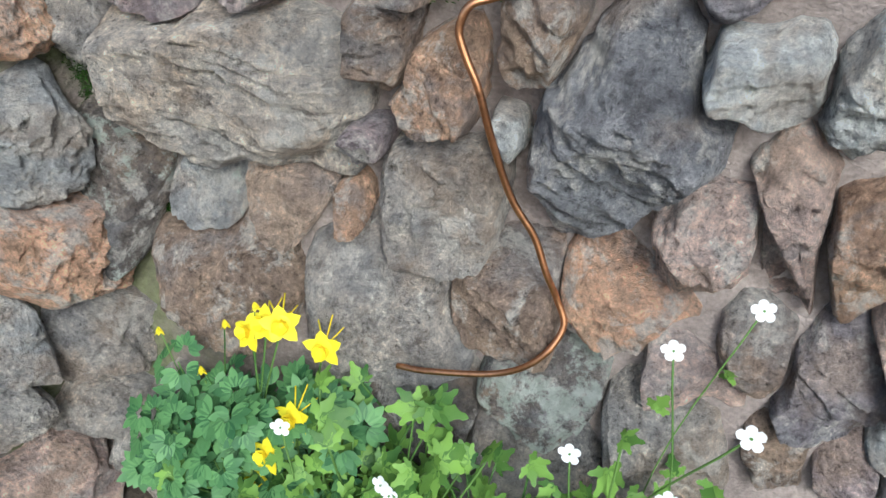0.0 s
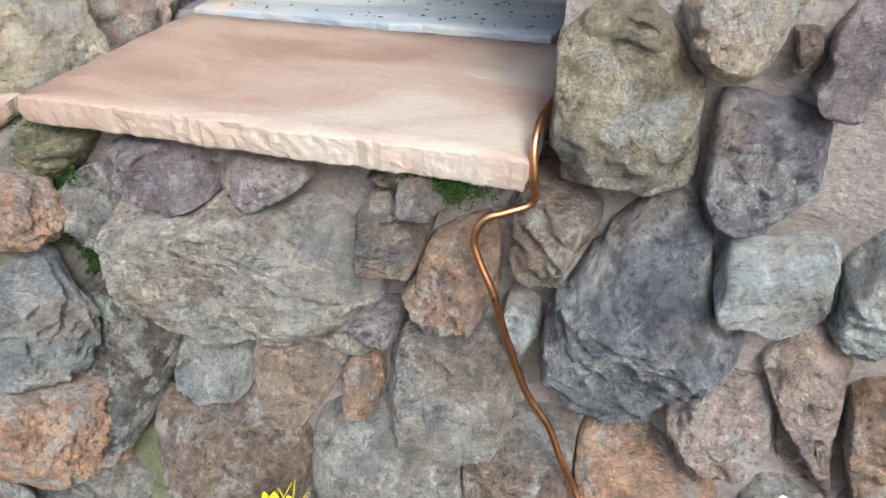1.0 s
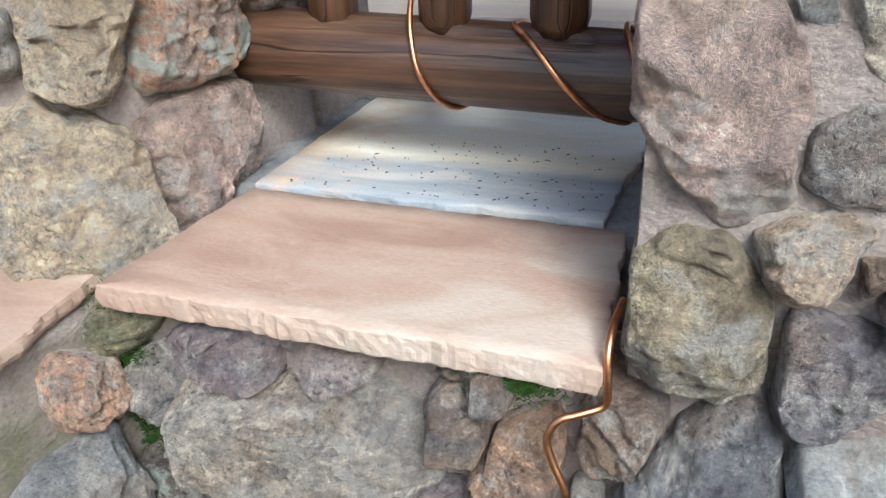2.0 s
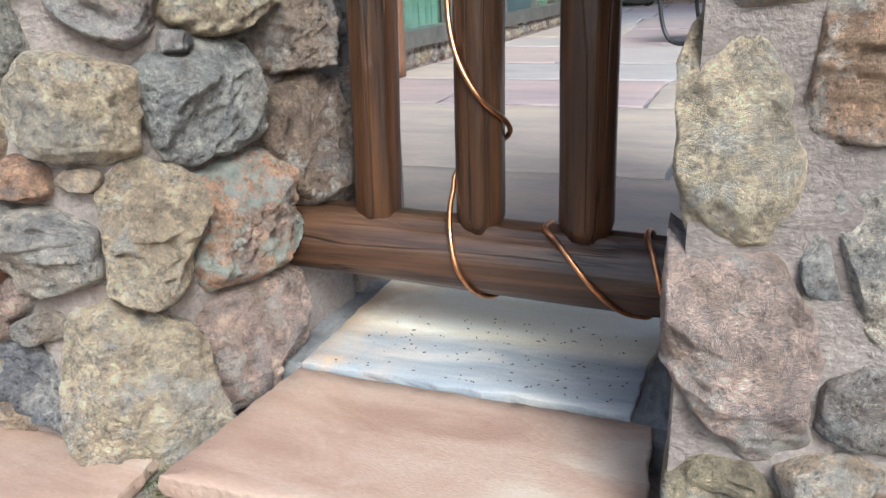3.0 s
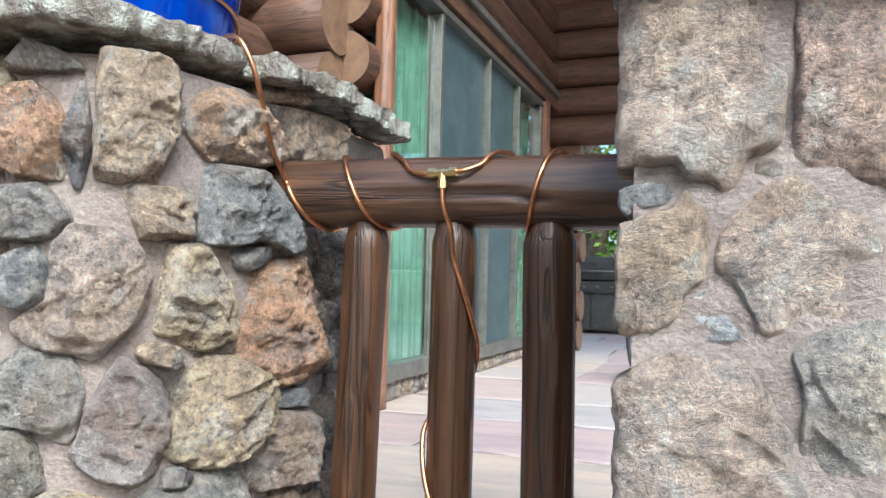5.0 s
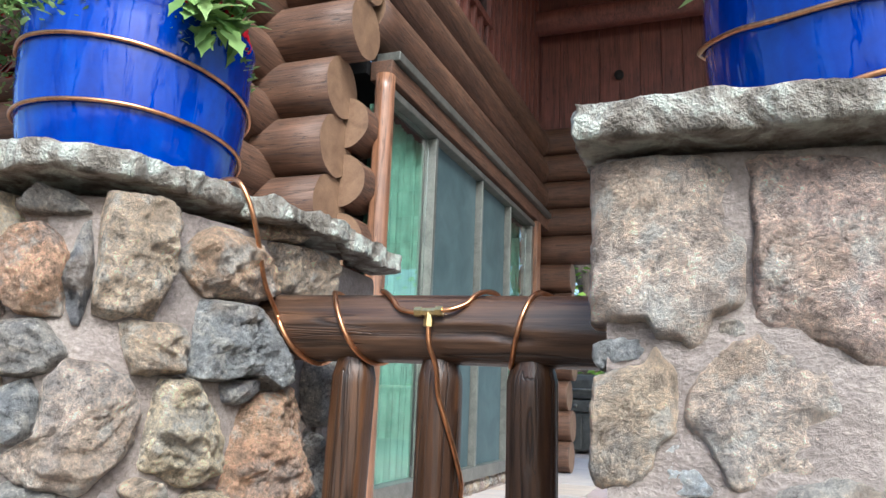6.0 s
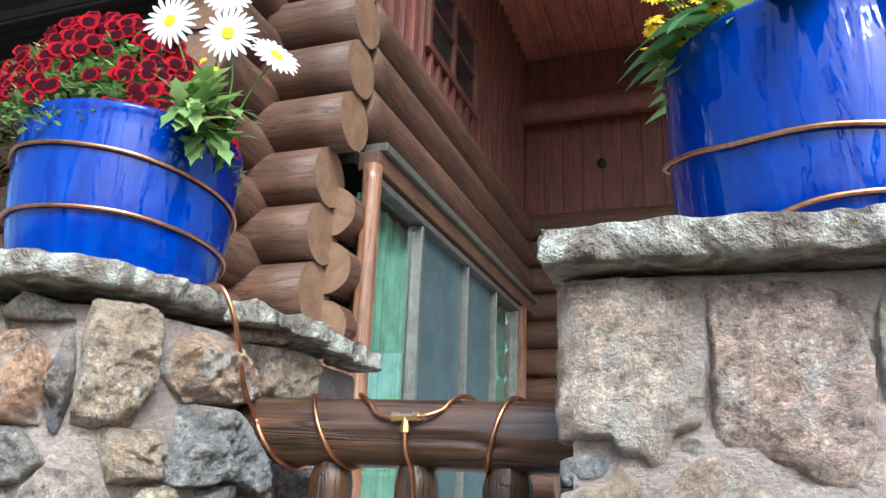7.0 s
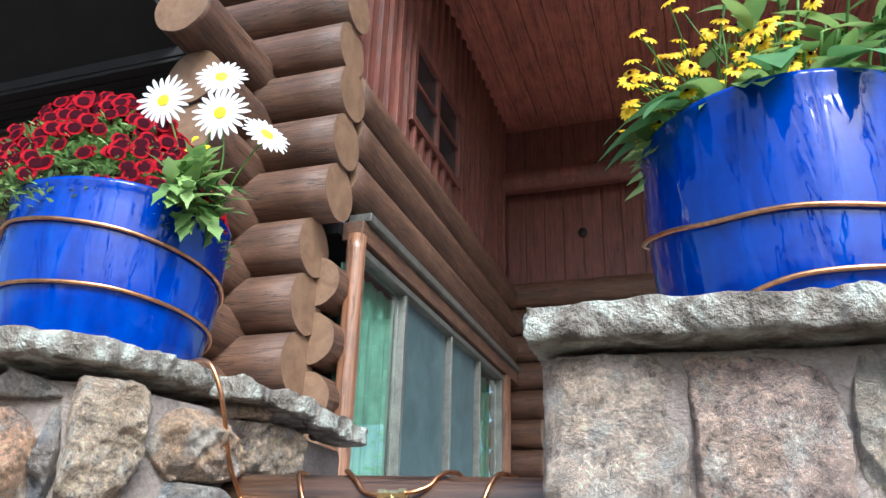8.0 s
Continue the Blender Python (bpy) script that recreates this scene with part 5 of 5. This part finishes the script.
# golden coneflowers in the other pot
cone = tagged(empty("coneflower", RPX, RPY, RPZ + RPH - 0.045), "golden coneflowers with broad green leaves spilling over the blue pot", "plant")
S, L = Leaves(), Leaves()
heads = []
for i in range(90):
    x = RPX - 0.235 + 0.30 * r.random() ** 1.15
    z = RPZ + RPH + 0.02 + r.uniform(0.0, 0.20) * min(1.0, (x - RPX + 0.33) / 0.14)
    heads.append(Vector((x, RPY - 0.10 + r.uniform(-0.06, 0.10), z)))
for i, c in enumerate(heads):
    S.tube(stem_line((RPX - 0.05 + r.uniform(-0.08, 0.08), RPY + r.uniform(-0.08, 0.05), RPZ + RPH - 0.05), c, 0.02, i), 0.0016, 4)
for i in range(42):
    x = RPX + r.uniform(-0.06, 0.26)
    tip = Vector((x, RPY + r.uniform(-0.12, 0.1), RPZ + RPH + r.uniform(0.08, 0.34)))
    S.tube(stem_line((x - 0.03, RPY, RPZ + RPH - 0.05), tip, 0.02, i + 90), 0.0026, 5)
    for k in range(3):
        q = tip - Vector((0, 0, 0.06 * k))
        L.blade(q, rand_dir(r, 0.2), Vector((r.uniform(-0.5, 0.5), -0.4, 1)), r.uniform(0.06, 0.12), r.uniform(0.012, 0.022), 0.2, 0.4, 0, 6)
for i in range(64):
    a = r.uniform(math.pi * 0.85, math.pi * 1.95)
    b = Vector((RPX + 0.17 * math.cos(a) * r.uniform(0.5, 1), RPY + 0.17 * math.sin(a) * r.uniform(0.5, 1), RPZ + RPH - 0.01 + r.uniform(0, 0.05)))
    d = Vector((math.cos(a), math.sin(a), r.uniform(-0.1, 0.5)))
    L.blade(b, d, Vector((0, 0, 1)), r.uniform(0.06, 0.11), r.uniform(0.014, 0.026), 0.18, 0.55, 0, 7)
S.make("stalk", STEM, cone)
L.make("foliage", LEAF_PALE, cone)
for i, (a, ln, wd) in enumerate(((262, 0.13, 0.036), (290, 0.11, 0.032), (214, 0.14, 0.032), (200, 0.12, 0.030), (226, 0.12, 0.034), (190, 0.10, 0.024))):
    B = Leaves()
    d = Vector((math.cos(radians(a)), math.sin(radians(a)), 0.15))
    B.blade(Vector((RPX, RPY, RPZ + RPH + 0.012)) + d * 0.17, d, Vector((0, 0, 1)), ln, wd, 0.15, 0.9, 0, 9)
    B.make("leaf", LEAF_BLUE, cone)
for c in heads:
    star_flower(cone, c, (r.uniform(-0.5, 0.4), -0.7, r.uniform(0.0, 1.2)), 11, 0.0145, 0.0028, PETAL_O, PETAL_K, 0.004, droop=0.6, blunt=True, dome=0.9)

# ---- the log house ----
# wall frame: origin at the window wall's near foot, v runs along the wall, u out of it
HOUSE = Matrix.Translation((-1.88, 4.0, 0)) @ Matrix.Rotation(-math.atan2(0.2, 4.2), 4, 'Z')
house = tagged(empty("log_house"), "brown stained log house with a porch roof and sliding windows", "house")


def at_house(ob):
    """Local u, v, z become the place beside the patio."""
    ob.data.transform(HOUSE)
    return ob


def house_box(name, lo, hi, mat, parent=None, bevel=0.006):
    return at_house(box(name, lo, hi, mat, parent or house, bevel))


def house_log(name, a, b, r, seed, mat, parent=None, ends=True, taper=None):
    v, f = log_mesh(a, b, r, seed, sides=28, length_steps=26, facets=0.012, checks=3, taper=taper)
    ob = at_house(data_mesh(name, v, f, mat, parent or house))
    if ends:
        ob.data.materials.append(LOG_END)
        n = len(ob.data.polygons)
        for p in list(ob.data.polygons)[n - 56:]:
            p.material_index = 1
            p.use_smooth = False
    return ob


LOG = 0.36
# logs that cross at the corner: along the front and along the side
for k in range(14):
    z = 1.09 + LOG * k
    end = (-0.12 if z < 3.7 else 0.05) + 0.02 * math.sin(k * 2.1)
    house_log("log", (-6.5, -0.32, z), (end, -0.32, z), 0.186, 30 + k, LOG_X)
for k in range(11):
    z = 1.27 + LOG * k
    tip = (-1.02 if k < 10 else -1.16) + 0.05 * math.sin(k * 1.7)
    house_log("log", (-0.66, tip, z), (-0.66, -0.10, z), 0.186, 60 + k, LOG_Y)
# short log ends between the corner and the window post
for k in range(7):
    z = 1.27 + LOG * k
    house_log("log", (-0.13, -0.22, z), (-0.13, 0.02, z), 0.16, 90 + k, LOG_Y)
# header logs above the windows
for k, z in enumerate((4.22, 4.55, 4.88)):
    house_log("log", (-0.13, -0.12, z), (-0.13, 4.6, z), 0.182, 110 + k, LOG_Y)
pole = house_log("corner_post", (0.03, -0.02, PATIO_Z), (0.03, -0.02, 3.80), 0.062, 130, TRIM, ends=False)
pole["label"] = "round orange-brown timber post beside the window"
house_box("header_board", (-0.10, 0.02, 3.80), (0.05, 4.55, 3.93), LOG_Y)
house_box("flashing", (-0.08, 0.06, 3.94), (0.085, 4.5, 4.0), ALU)

# windows
window_1 = tagged(empty("window_1"), "wide sliding glass doors with screens and pale green curtains", "window", kind="structure")


def win_box(name, lo, hi, mat, bevel=0.004):
    return house_box(name, lo, hi, mat, window_1, bevel)


SILL_Z, HEAD_Z = 1.24, 3.74
win_box("window_frame", (-0.09, 0.07, SILL_Z - 0.05), (0.03, 4.0, SILL_Z + 0.05), ALU)
win_box("window_frame", (-0.09, 0.07, HEAD_Z - 0.02), (0.03, 4.0, HEAD_Z + 0.03), ALU)
for v0, wd, mat in ((0.07, 0.045, ALU), (0.91, 0.045, ALU), (2.04, 0.035, ALU), (2.95, 0.035, ALU), (3.80, 0.08, ALU)):
    win_box("mullion", (-0.07, v0, SILL_Z + 0.05), (0.02, v0 + wd, HEAD_Z - 0.03), mat)
win_box("side_trim", (-0.08, 3.90, PATIO_Z + 0.12), (0.06, 4.06, HEAD_Z + 0.05), TRIM)
for v0, v1, mat in ((0.13, 0.90, GLASS), (0.99, 2.02, SCREEN), (2.08, 2.93, SCREEN), (2.99, 3.78, GLASS)):
    p = win_box("pane", (-0.045, v0, SILL_Z + 0.05), (-0.037, v1, HEAD_Z - 0.03), mat, 0)
    if mat is GLASS:
        p.visible_shadow = False
        p["label"] = "clear glass pane"
    else:
        p["label"] = "grey mesh screen"
win_box("door_handle", (0.02, 0.92, 2.05), (0.06, 0.95, 2.35), ALU)
for v0, v1 in ((0.10, 1.02), (2.98, 3.80)):
    verts, faces = [], []
    n = 70
    for i in range(n + 1):
        v = v0 + (v1 - v0) * i / n
        u = -0.13 + 0.028 * math.sin(i * 1.25) + 0.012 * math.sin(i * 0.43)
        verts += [(u, v, SILL_Z), (u + 0.01 * math.sin(i), v, 2.6), (u, v, HEAD_Z - 0.06)]
    for i in range(n):
        a = i * 3
        faces += [(a, a + 3, a + 4, a + 1), (a + 1, a + 4, a + 5, a + 2)]
    c = at_house(data_mesh("curtain", verts, faces, CURTAIN))
    tagged(c, "pale green pleated curtain hanging behind the glass", "curtain")
# room surfaces take a near-black colour that stands for the lack of light
tagged(at_house(box("wall_6", (-1.6, 0.05, 1.0), (-1.5, 4.5, 4.0), DARK)), "inner wall behind the glass, near-black for the unlit room", "wall", kind="structure")
tagged(at_house(box("ceiling", (-1.6, 0.0, 3.85), (-0.12, 4.5, 3.95), DARK)), "room ceiling behind the glass, near-black for the unlit room", "ceiling", kind="structure")
# stone plinth under the doors
plinth = tagged(at_house(box("wall_7", (-0.5, 0.05, 0.9), (-0.02, 4.4, 1.20), MORTAR)), "low plinth of small fieldstones under the doors", "wall", kind="structure")
rp = random.Random(8)
v = 0.1
while v < 4.3:
    w = rp.uniform(0.06, 0.13)
    bm = bmesh.new()
    bmesh.ops.create_icosphere(bm, subdivisions=2, radius=1.0)
    for q in bm.verts:
        q.co *= 1 + 0.18 * noise.noise(q.co * 1.5 + Vector((v * 9, 0, 0)))
    bm.transform(HOUSE @ Matrix.Translation((-0.02, v + w / 2, 1.125 + rp.uniform(-0.01, 0.01))) @ Matrix.Diagonal((0.03, w * 0.48, rp.uniform(0.045, 0.06), 1)))
    ob = link_mesh("stone", bm, STONE, plinth)
    ob.color = (*TONES[rp.choice(("tan", "grey", "brown", "pink", "buff"))], 0)
    v += w

# board-and-batten gable above the logs, with a small window
house_box("gable_wall", (-0.30, -0.10, 5.05), (-0.12, 4.6, 8.2), BOARD)
v = -0.05
while v < 4.5:
    if 1.03 < v < 2.42:
        for z0, z1 in ((5.05, 5.36), (6.28, 8.1)):
            house_box("batten", (-0.12, v, z0), (-0.075, v + 0.055, z1), BOARD, bevel=0.004)
    else:
        house_box("batten", (-0.12, v, 5.05), (-0.075, v + 0.055, 8.1), BOARD, bevel=0.004)
    v += 0.20
DARK_PANE = mottled("dark_window_pane", [(0.3, (0.010, 0.013, 0.015)), (0.7, (0.02, 0.024, 0.026))], 4.0, 0.12)
gw = tagged(empty("window_2"), "small dark gable window with a brown frame", "window", kind="structure")
house_box("pane", (-0.118, 1.10, 5.42), (-0.105, 2.40, 6.22), DARK_PANE, gw, 0)
for lo, hi in (((-0.118, 1.05, 5.36), (-0.06, 2.45, 5.44)), ((-0.118, 1.05, 6.20), (-0.06, 2.45, 6.28)), ((-0.118, 1.05, 5.44), (-0.06, 1.12, 6.20)), ((-0.118, 2.38, 5.44), (-0.06, 2.45, 6.20)), ((-0.118, 1.72, 5.44), (-0.07, 1.78, 6.20)), ((-0.118, 1.12, 5.80), (-0.075, 2.38, 5.84))):
    house_box("window_frame", lo, hi, BOARD, gw)

# the far wall of the porch: logs with a doorway, boards above
for k in range(7):
    z = 1.24 + 0.335 * k
    house_log("log", (-0.3, 4.62, z), (0.31 + 0.03 * math.sin(k * 2.6), 4.62, z), 0.172, 150 + k, LOG_X)
for k in range(7, 12):
    z = 1.24 + 0.335 * k
    house_log("log", (-0.3, 4.62, z), (7.8, 4.62, z), 0.172, 150 + k, LOG_X)
fw = tagged(at_house(box("wall_8", (-0.3, 4.66, 5.05), (8.0, 4.8, 8.2), BOARD)), "red-brown vertical boards of the porch end wall", "wall", kind="structure")
x = -0.1
while x < 7.7:
    ob = at_house(box("board", (x, 4.635, 5.1), (x + 0.236, 4.662, 8.1), BOARD, fw, 0.006))
    x += 0.242
v, f = tube_data([(0.86, 4.64, 5.72), (0.86, 4.59, 5.72)], 0.055, 14)
tagged(at_house(data_mesh("porch_light", v, f, DARK)), "small round dark fitting on the porch end wall", "lamp")
beam = house_log("beam", (-0.4, 4.42, 6.42), (7.9, 4.42, 6.42), 0.15, 171, BOARD, ends=False)
roof = house_box("roof", (-0.3, -0.4, 7.35), (8.0, 5.0, 7.5), SOFFIT)
u = -0.1
while u < 7.7:
    house_box("soffit_board", (u, -0.35, 7.318), (u + 0.236, 4.9, 7.346), SOFFIT, bevel=0.006)
    u += 0.242
# eave and overhang are coloured near-black to hold the shade under the roof
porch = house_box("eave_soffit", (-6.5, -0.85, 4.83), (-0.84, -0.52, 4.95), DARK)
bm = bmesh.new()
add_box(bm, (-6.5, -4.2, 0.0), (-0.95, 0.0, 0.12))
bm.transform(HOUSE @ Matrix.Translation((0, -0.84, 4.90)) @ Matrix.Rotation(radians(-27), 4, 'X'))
part("roof_overhang", bm, DARK, house, "underside of the roof overhang with its shade in near-black colour", smooth=False)
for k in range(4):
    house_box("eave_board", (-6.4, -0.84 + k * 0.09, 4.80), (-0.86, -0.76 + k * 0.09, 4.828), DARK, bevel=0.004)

# ---- far end of the patio ----
far_wall = tagged(box("wall_9", (-6.0, 12.75, 0.9), (6.0, 13.15, 1.98), MORTAR), "far low fieldstone wall round the patio", "wall", kind="structure")
rq = random.Random(31)
for i in range(150):
    x, z = rq.uniform(-3.2, 1.6), rq.uniform(1.1, 1.92)
    bm = bmesh.new()
    bmesh.ops.create_icosphere(bm, subdivisions=2, radius=1.0)
    for q in bm.verts:
        q.co *= 1 + 0.22 * noise.noise(q.co * 1.6 + Vector((i * 3.1, 0, 0)))
    bm.transform(Matrix.Translation((x, 12.75, z)) @ Matrix.Diagonal((rq.uniform(0.08, 0.16), 0.05, rq.uniform(0.06, 0.12), 1)))
    ob = link_mesh("stone", bm, STONE, far_wall)
    ob.color = (*TONES[rq.choice(("tan", "grey", "brown", "pink", "rust", "dark"))], 0.1)
rough_slab("cap_stone", [(-6.0, 12.66), (6.0, 12.66), (6.0, 13.2), (-6.0, 13.2)], 2.03, 0.05, CREAM, "pale coping stone along the far patio wall", "cap stone", 0.02, 40.0, grain=0.15)

grill = tagged(empty("barbecue_grill", -1.68, 12.3, PATIO_Z), "grey barbecue grill on a cabinet with knobs and a pale shelf", "grill")


def grill_box(name, lo, hi, mat, bevel=0.02):
    return box(name, lo, hi, mat, grill, bevel)


grill_box("cabinet", (-0.50, -0.30, 0.05), (0.50, 0.30, 0.62), BBQ)
for s in (-1, 1):
    d = grill_box("door", (-0.48 if s < 0 else 0.02, -0.325, 0.08), (-0.02 if s < 0 else 0.48, -0.302, 0.58), BBQ, 0.008)
grill_box("control_panel", (-0.50, -0.34, 0.64), (0.50, -0.2, 0.82), BBQ)
for k in range(4):
    v, f = tube_data([(-0.33 + 0.22 * k, -0.34, 0.73), (-0.33 + 0.22 * k, -0.38, 0.73)], 0.03, 12)
    data_mesh("knob", v, f, ALU, grill)
grill_box("lid", (-0.50, -0.30, 0.83), (0.50, 0.28, 1.22), BBQ, 0.09)
v, f = tube_data([(-0.4, -0.36, 0.98), (0.4, -0.36, 0.98)], 0.018, 10)
data_mesh("handle", v, f, ALU, grill)
for s in (-1, 1):
    grill_box("side_shelf", (-0.95 if s < 0 else 0.52, -0.28, 0.80), (-0.52 if s < 0 else 0.95, 0.28, 0.84), BBQ, 0.01)
for x in (-0.45, 0.45):
    for yy in (-0.25, 0.25):
        grill_box("foot", (x - 0.03, yy - 0.03, 0.0), (x + 0.03, yy + 0.03, 0.05), DARK, 0.005)

chair = tagged(empty("patio_chair", -0.16, 5.9, PATIO_Z), "black metal patio chair with a pale grey cushion", "chair")
METAL = mottled("black_painted_metal", [(0.3, (0.01, 0.01, 0.011)), (0.7, (0.025, 0.025, 0.025))], 8.0, 0.4, 90.0, 0.1, 0.001)
CUSHION = mottled("grey_cushion", [(0.3, (0.42, 0.44, 0.45)), (0.7, (0.60, 0.61, 0.60))], 5.0, 0.85, 200.0, 0.3, 0.002)
for s in (-0.27, 0.27):
    for nm, keys in (("arm", [(-0.30, s, 0.66), (-0.05, s, 0.64), (0.25, s, 0.68)]), ("leg", [(-0.30, s, 0.66), (-0.34, s, 0.35), (-0.26, s, 0.06), (-0.05, s, 0.02), (0.25, s, 0.02)]), ("back_frame", [(0.24, s, 0.38), (0.32, s, 0.75), (0.40, s, 1.10)])):
        v, f = tube_data(smooth_path(keys, 6), 0.016, 8)
        data_mesh(nm, v, f, METAL, chair)
bm = bmesh.new()
add_box(bm, (-0.28, -0.26, 0.38), (0.26, 0.26, 0.48), 0.035)
part("seat_cushion", bm, CUSHION, chair, "pale grey cushion", smooth=True)
bm = bmesh.new()
add_box(bm, (-0.05, -0.26, -0.32), (0.05, 0.26, 0.36), 0.035)
bm.transform(Matrix.Translation((0.30, 0, 0.78)) @ Matrix.Rotation(radians(12), 4, 'Y'))
part("back_cushion", bm, CUSHION, chair, "pale grey cushion", smooth=True)
chair.rotation_euler = (0, 0, radians(-25))

# ---- trees ----
def tree(x, y, z, height, girth, crown, seed, crown_from=0.35, leaf=0.16, count=2600, low=1.0):
    """A tapered trunk with limbs and a loose crown of leaf clumps."""
    r0 = random.Random(seed)
    t = tagged(empty("tree", x, y, z), "tall tree with a rough brown trunk and loose green crown", "tree", group="trees round the garden")
    keys = [(r0.uniform(-0.1, 0.1) * k, r0.uniform(-0.1, 0.1) * k, height * k / 5) for k in range(6)]
    v, f = tube_data(smooth_path(keys, 5), lambda q: girth * (1 - 0.85 * q) + 0.02, 14, 0.25, seed)
    data_mesh("trunk", v, f, BARK, t)
    L = Leaves()
    for i in range(4):
        h = height * r0.uniform(crown_from, 0.95)
        a = r0.uniform(0, 2 * math.pi)
        reach = crown * (1.15 - h / height) * r0.uniform(0.6, 1.0) + 0.3
        tip = Vector((math.cos(a) * reach, math.sin(a) * reach, h + r0.uniform(-0.3, 0.6)))
        v, f = tube_data(smooth_path([(0, 0, h * 0.95), tip * 0.5 + Vector((0, 0, h * 0.5)), tip], 4), lambda q: girth * 0.22 * (1 - q) + 0.008, 6)
        data_mesh("limb", v, f, BARK, t)
        for c in range(5):
            centre = tip.lerp(Vector((0, 0, h)), r0.uniform(0, 0.7)) + Vector((r0.gauss(0, 0.3), r0.gauss(0, 0.3), r0.gauss(0, 0.25)))
            for _ in range(count // 80):
                p = centre + Vector((r0.gauss(0, 0.33), r0.gauss(0, 0.33), r0.gauss(0, 0.24))) * crown * 0.5
                L.blade(p, rand_dir(r0, 0.1), Vector((r0.uniform(-1, 1), r0.uniform(-1, 1), 1)), leaf * r0.uniform(0.6, 1.3), leaf * 0.3, 0.1, 0.3, 0, 2)
    ob = data_mesh("crown", L.v, L.f, LEAF_TREE, t)
    return t


for i, (x, y, h, g, c) in enumerate(((-2.08, 15.2, 9, 0.26, 2.2), (-3.6, 19, 8, 0.2, 2.8), (0.4, 17.5, 8, 0.2, 2.6), (-1.4, 21, 9, 0.2, 3.0), (2.6, 20, 9, 0.22, 3.0), (-6, 22, 10, 0.25, 3.2))):
    tree(x, y, GROUND_Z, h, g, c, 200 + i, 0.12 if i else 0.45, 0.22, 2600)
for i, (x, y, h, g, c) in enumerate(((4.5, -9.0, 11, 0.24, 2.0), (7.5, -5.0, 10, 0.24, 2.2), (-4.2, -10.0, 12, 0.26, 2.2), (0.8, -12.5, 13, 0.28, 2.2), (9.5, 1.0, 11, 0.26, 2.4), (-8.0, -7.5, 11, 0.25, 2.4))):
    tree(x, y, GROUND_Z, h, g, c, 300 + i, 0.30, 0.20, 2400)


# sunlit shrubs behind the far wall
SHRUB = leaf_material("sunlit_shrub_leaves", (0.10, 0.20, 0.03), (0.30, 0.46, 0.08))
rs = random.Random(77)
L = Leaves()
for k in range(26):
    centre = Vector((rs.uniform(-4.5, 2.5), rs.uniform(14.3, 16.5), GROUND_Z + rs.uniform(0.6, 4.6)))
    for _ in range(260):
        p = centre + Vector((rs.gauss(0, 0.55), rs.gauss(0, 0.4), rs.gauss(0, 0.5)))
        p.z = max(p.z, GROUND_Z + 0.1)
        L.blade(p, rand_dir(rs, 0.1), Vector((rs.uniform(-1, 1), rs.uniform(-1, 1), 1)), 0.17 * rs.uniform(0.6, 1.3), 0.06, 0.1, 0.3, 0, 2)
tagged(data_mesh("shrubs", L.v, L.f, SHRUB), "bright green sunlit shrubs behind the far stone wall", "shrub", kind="stuff")
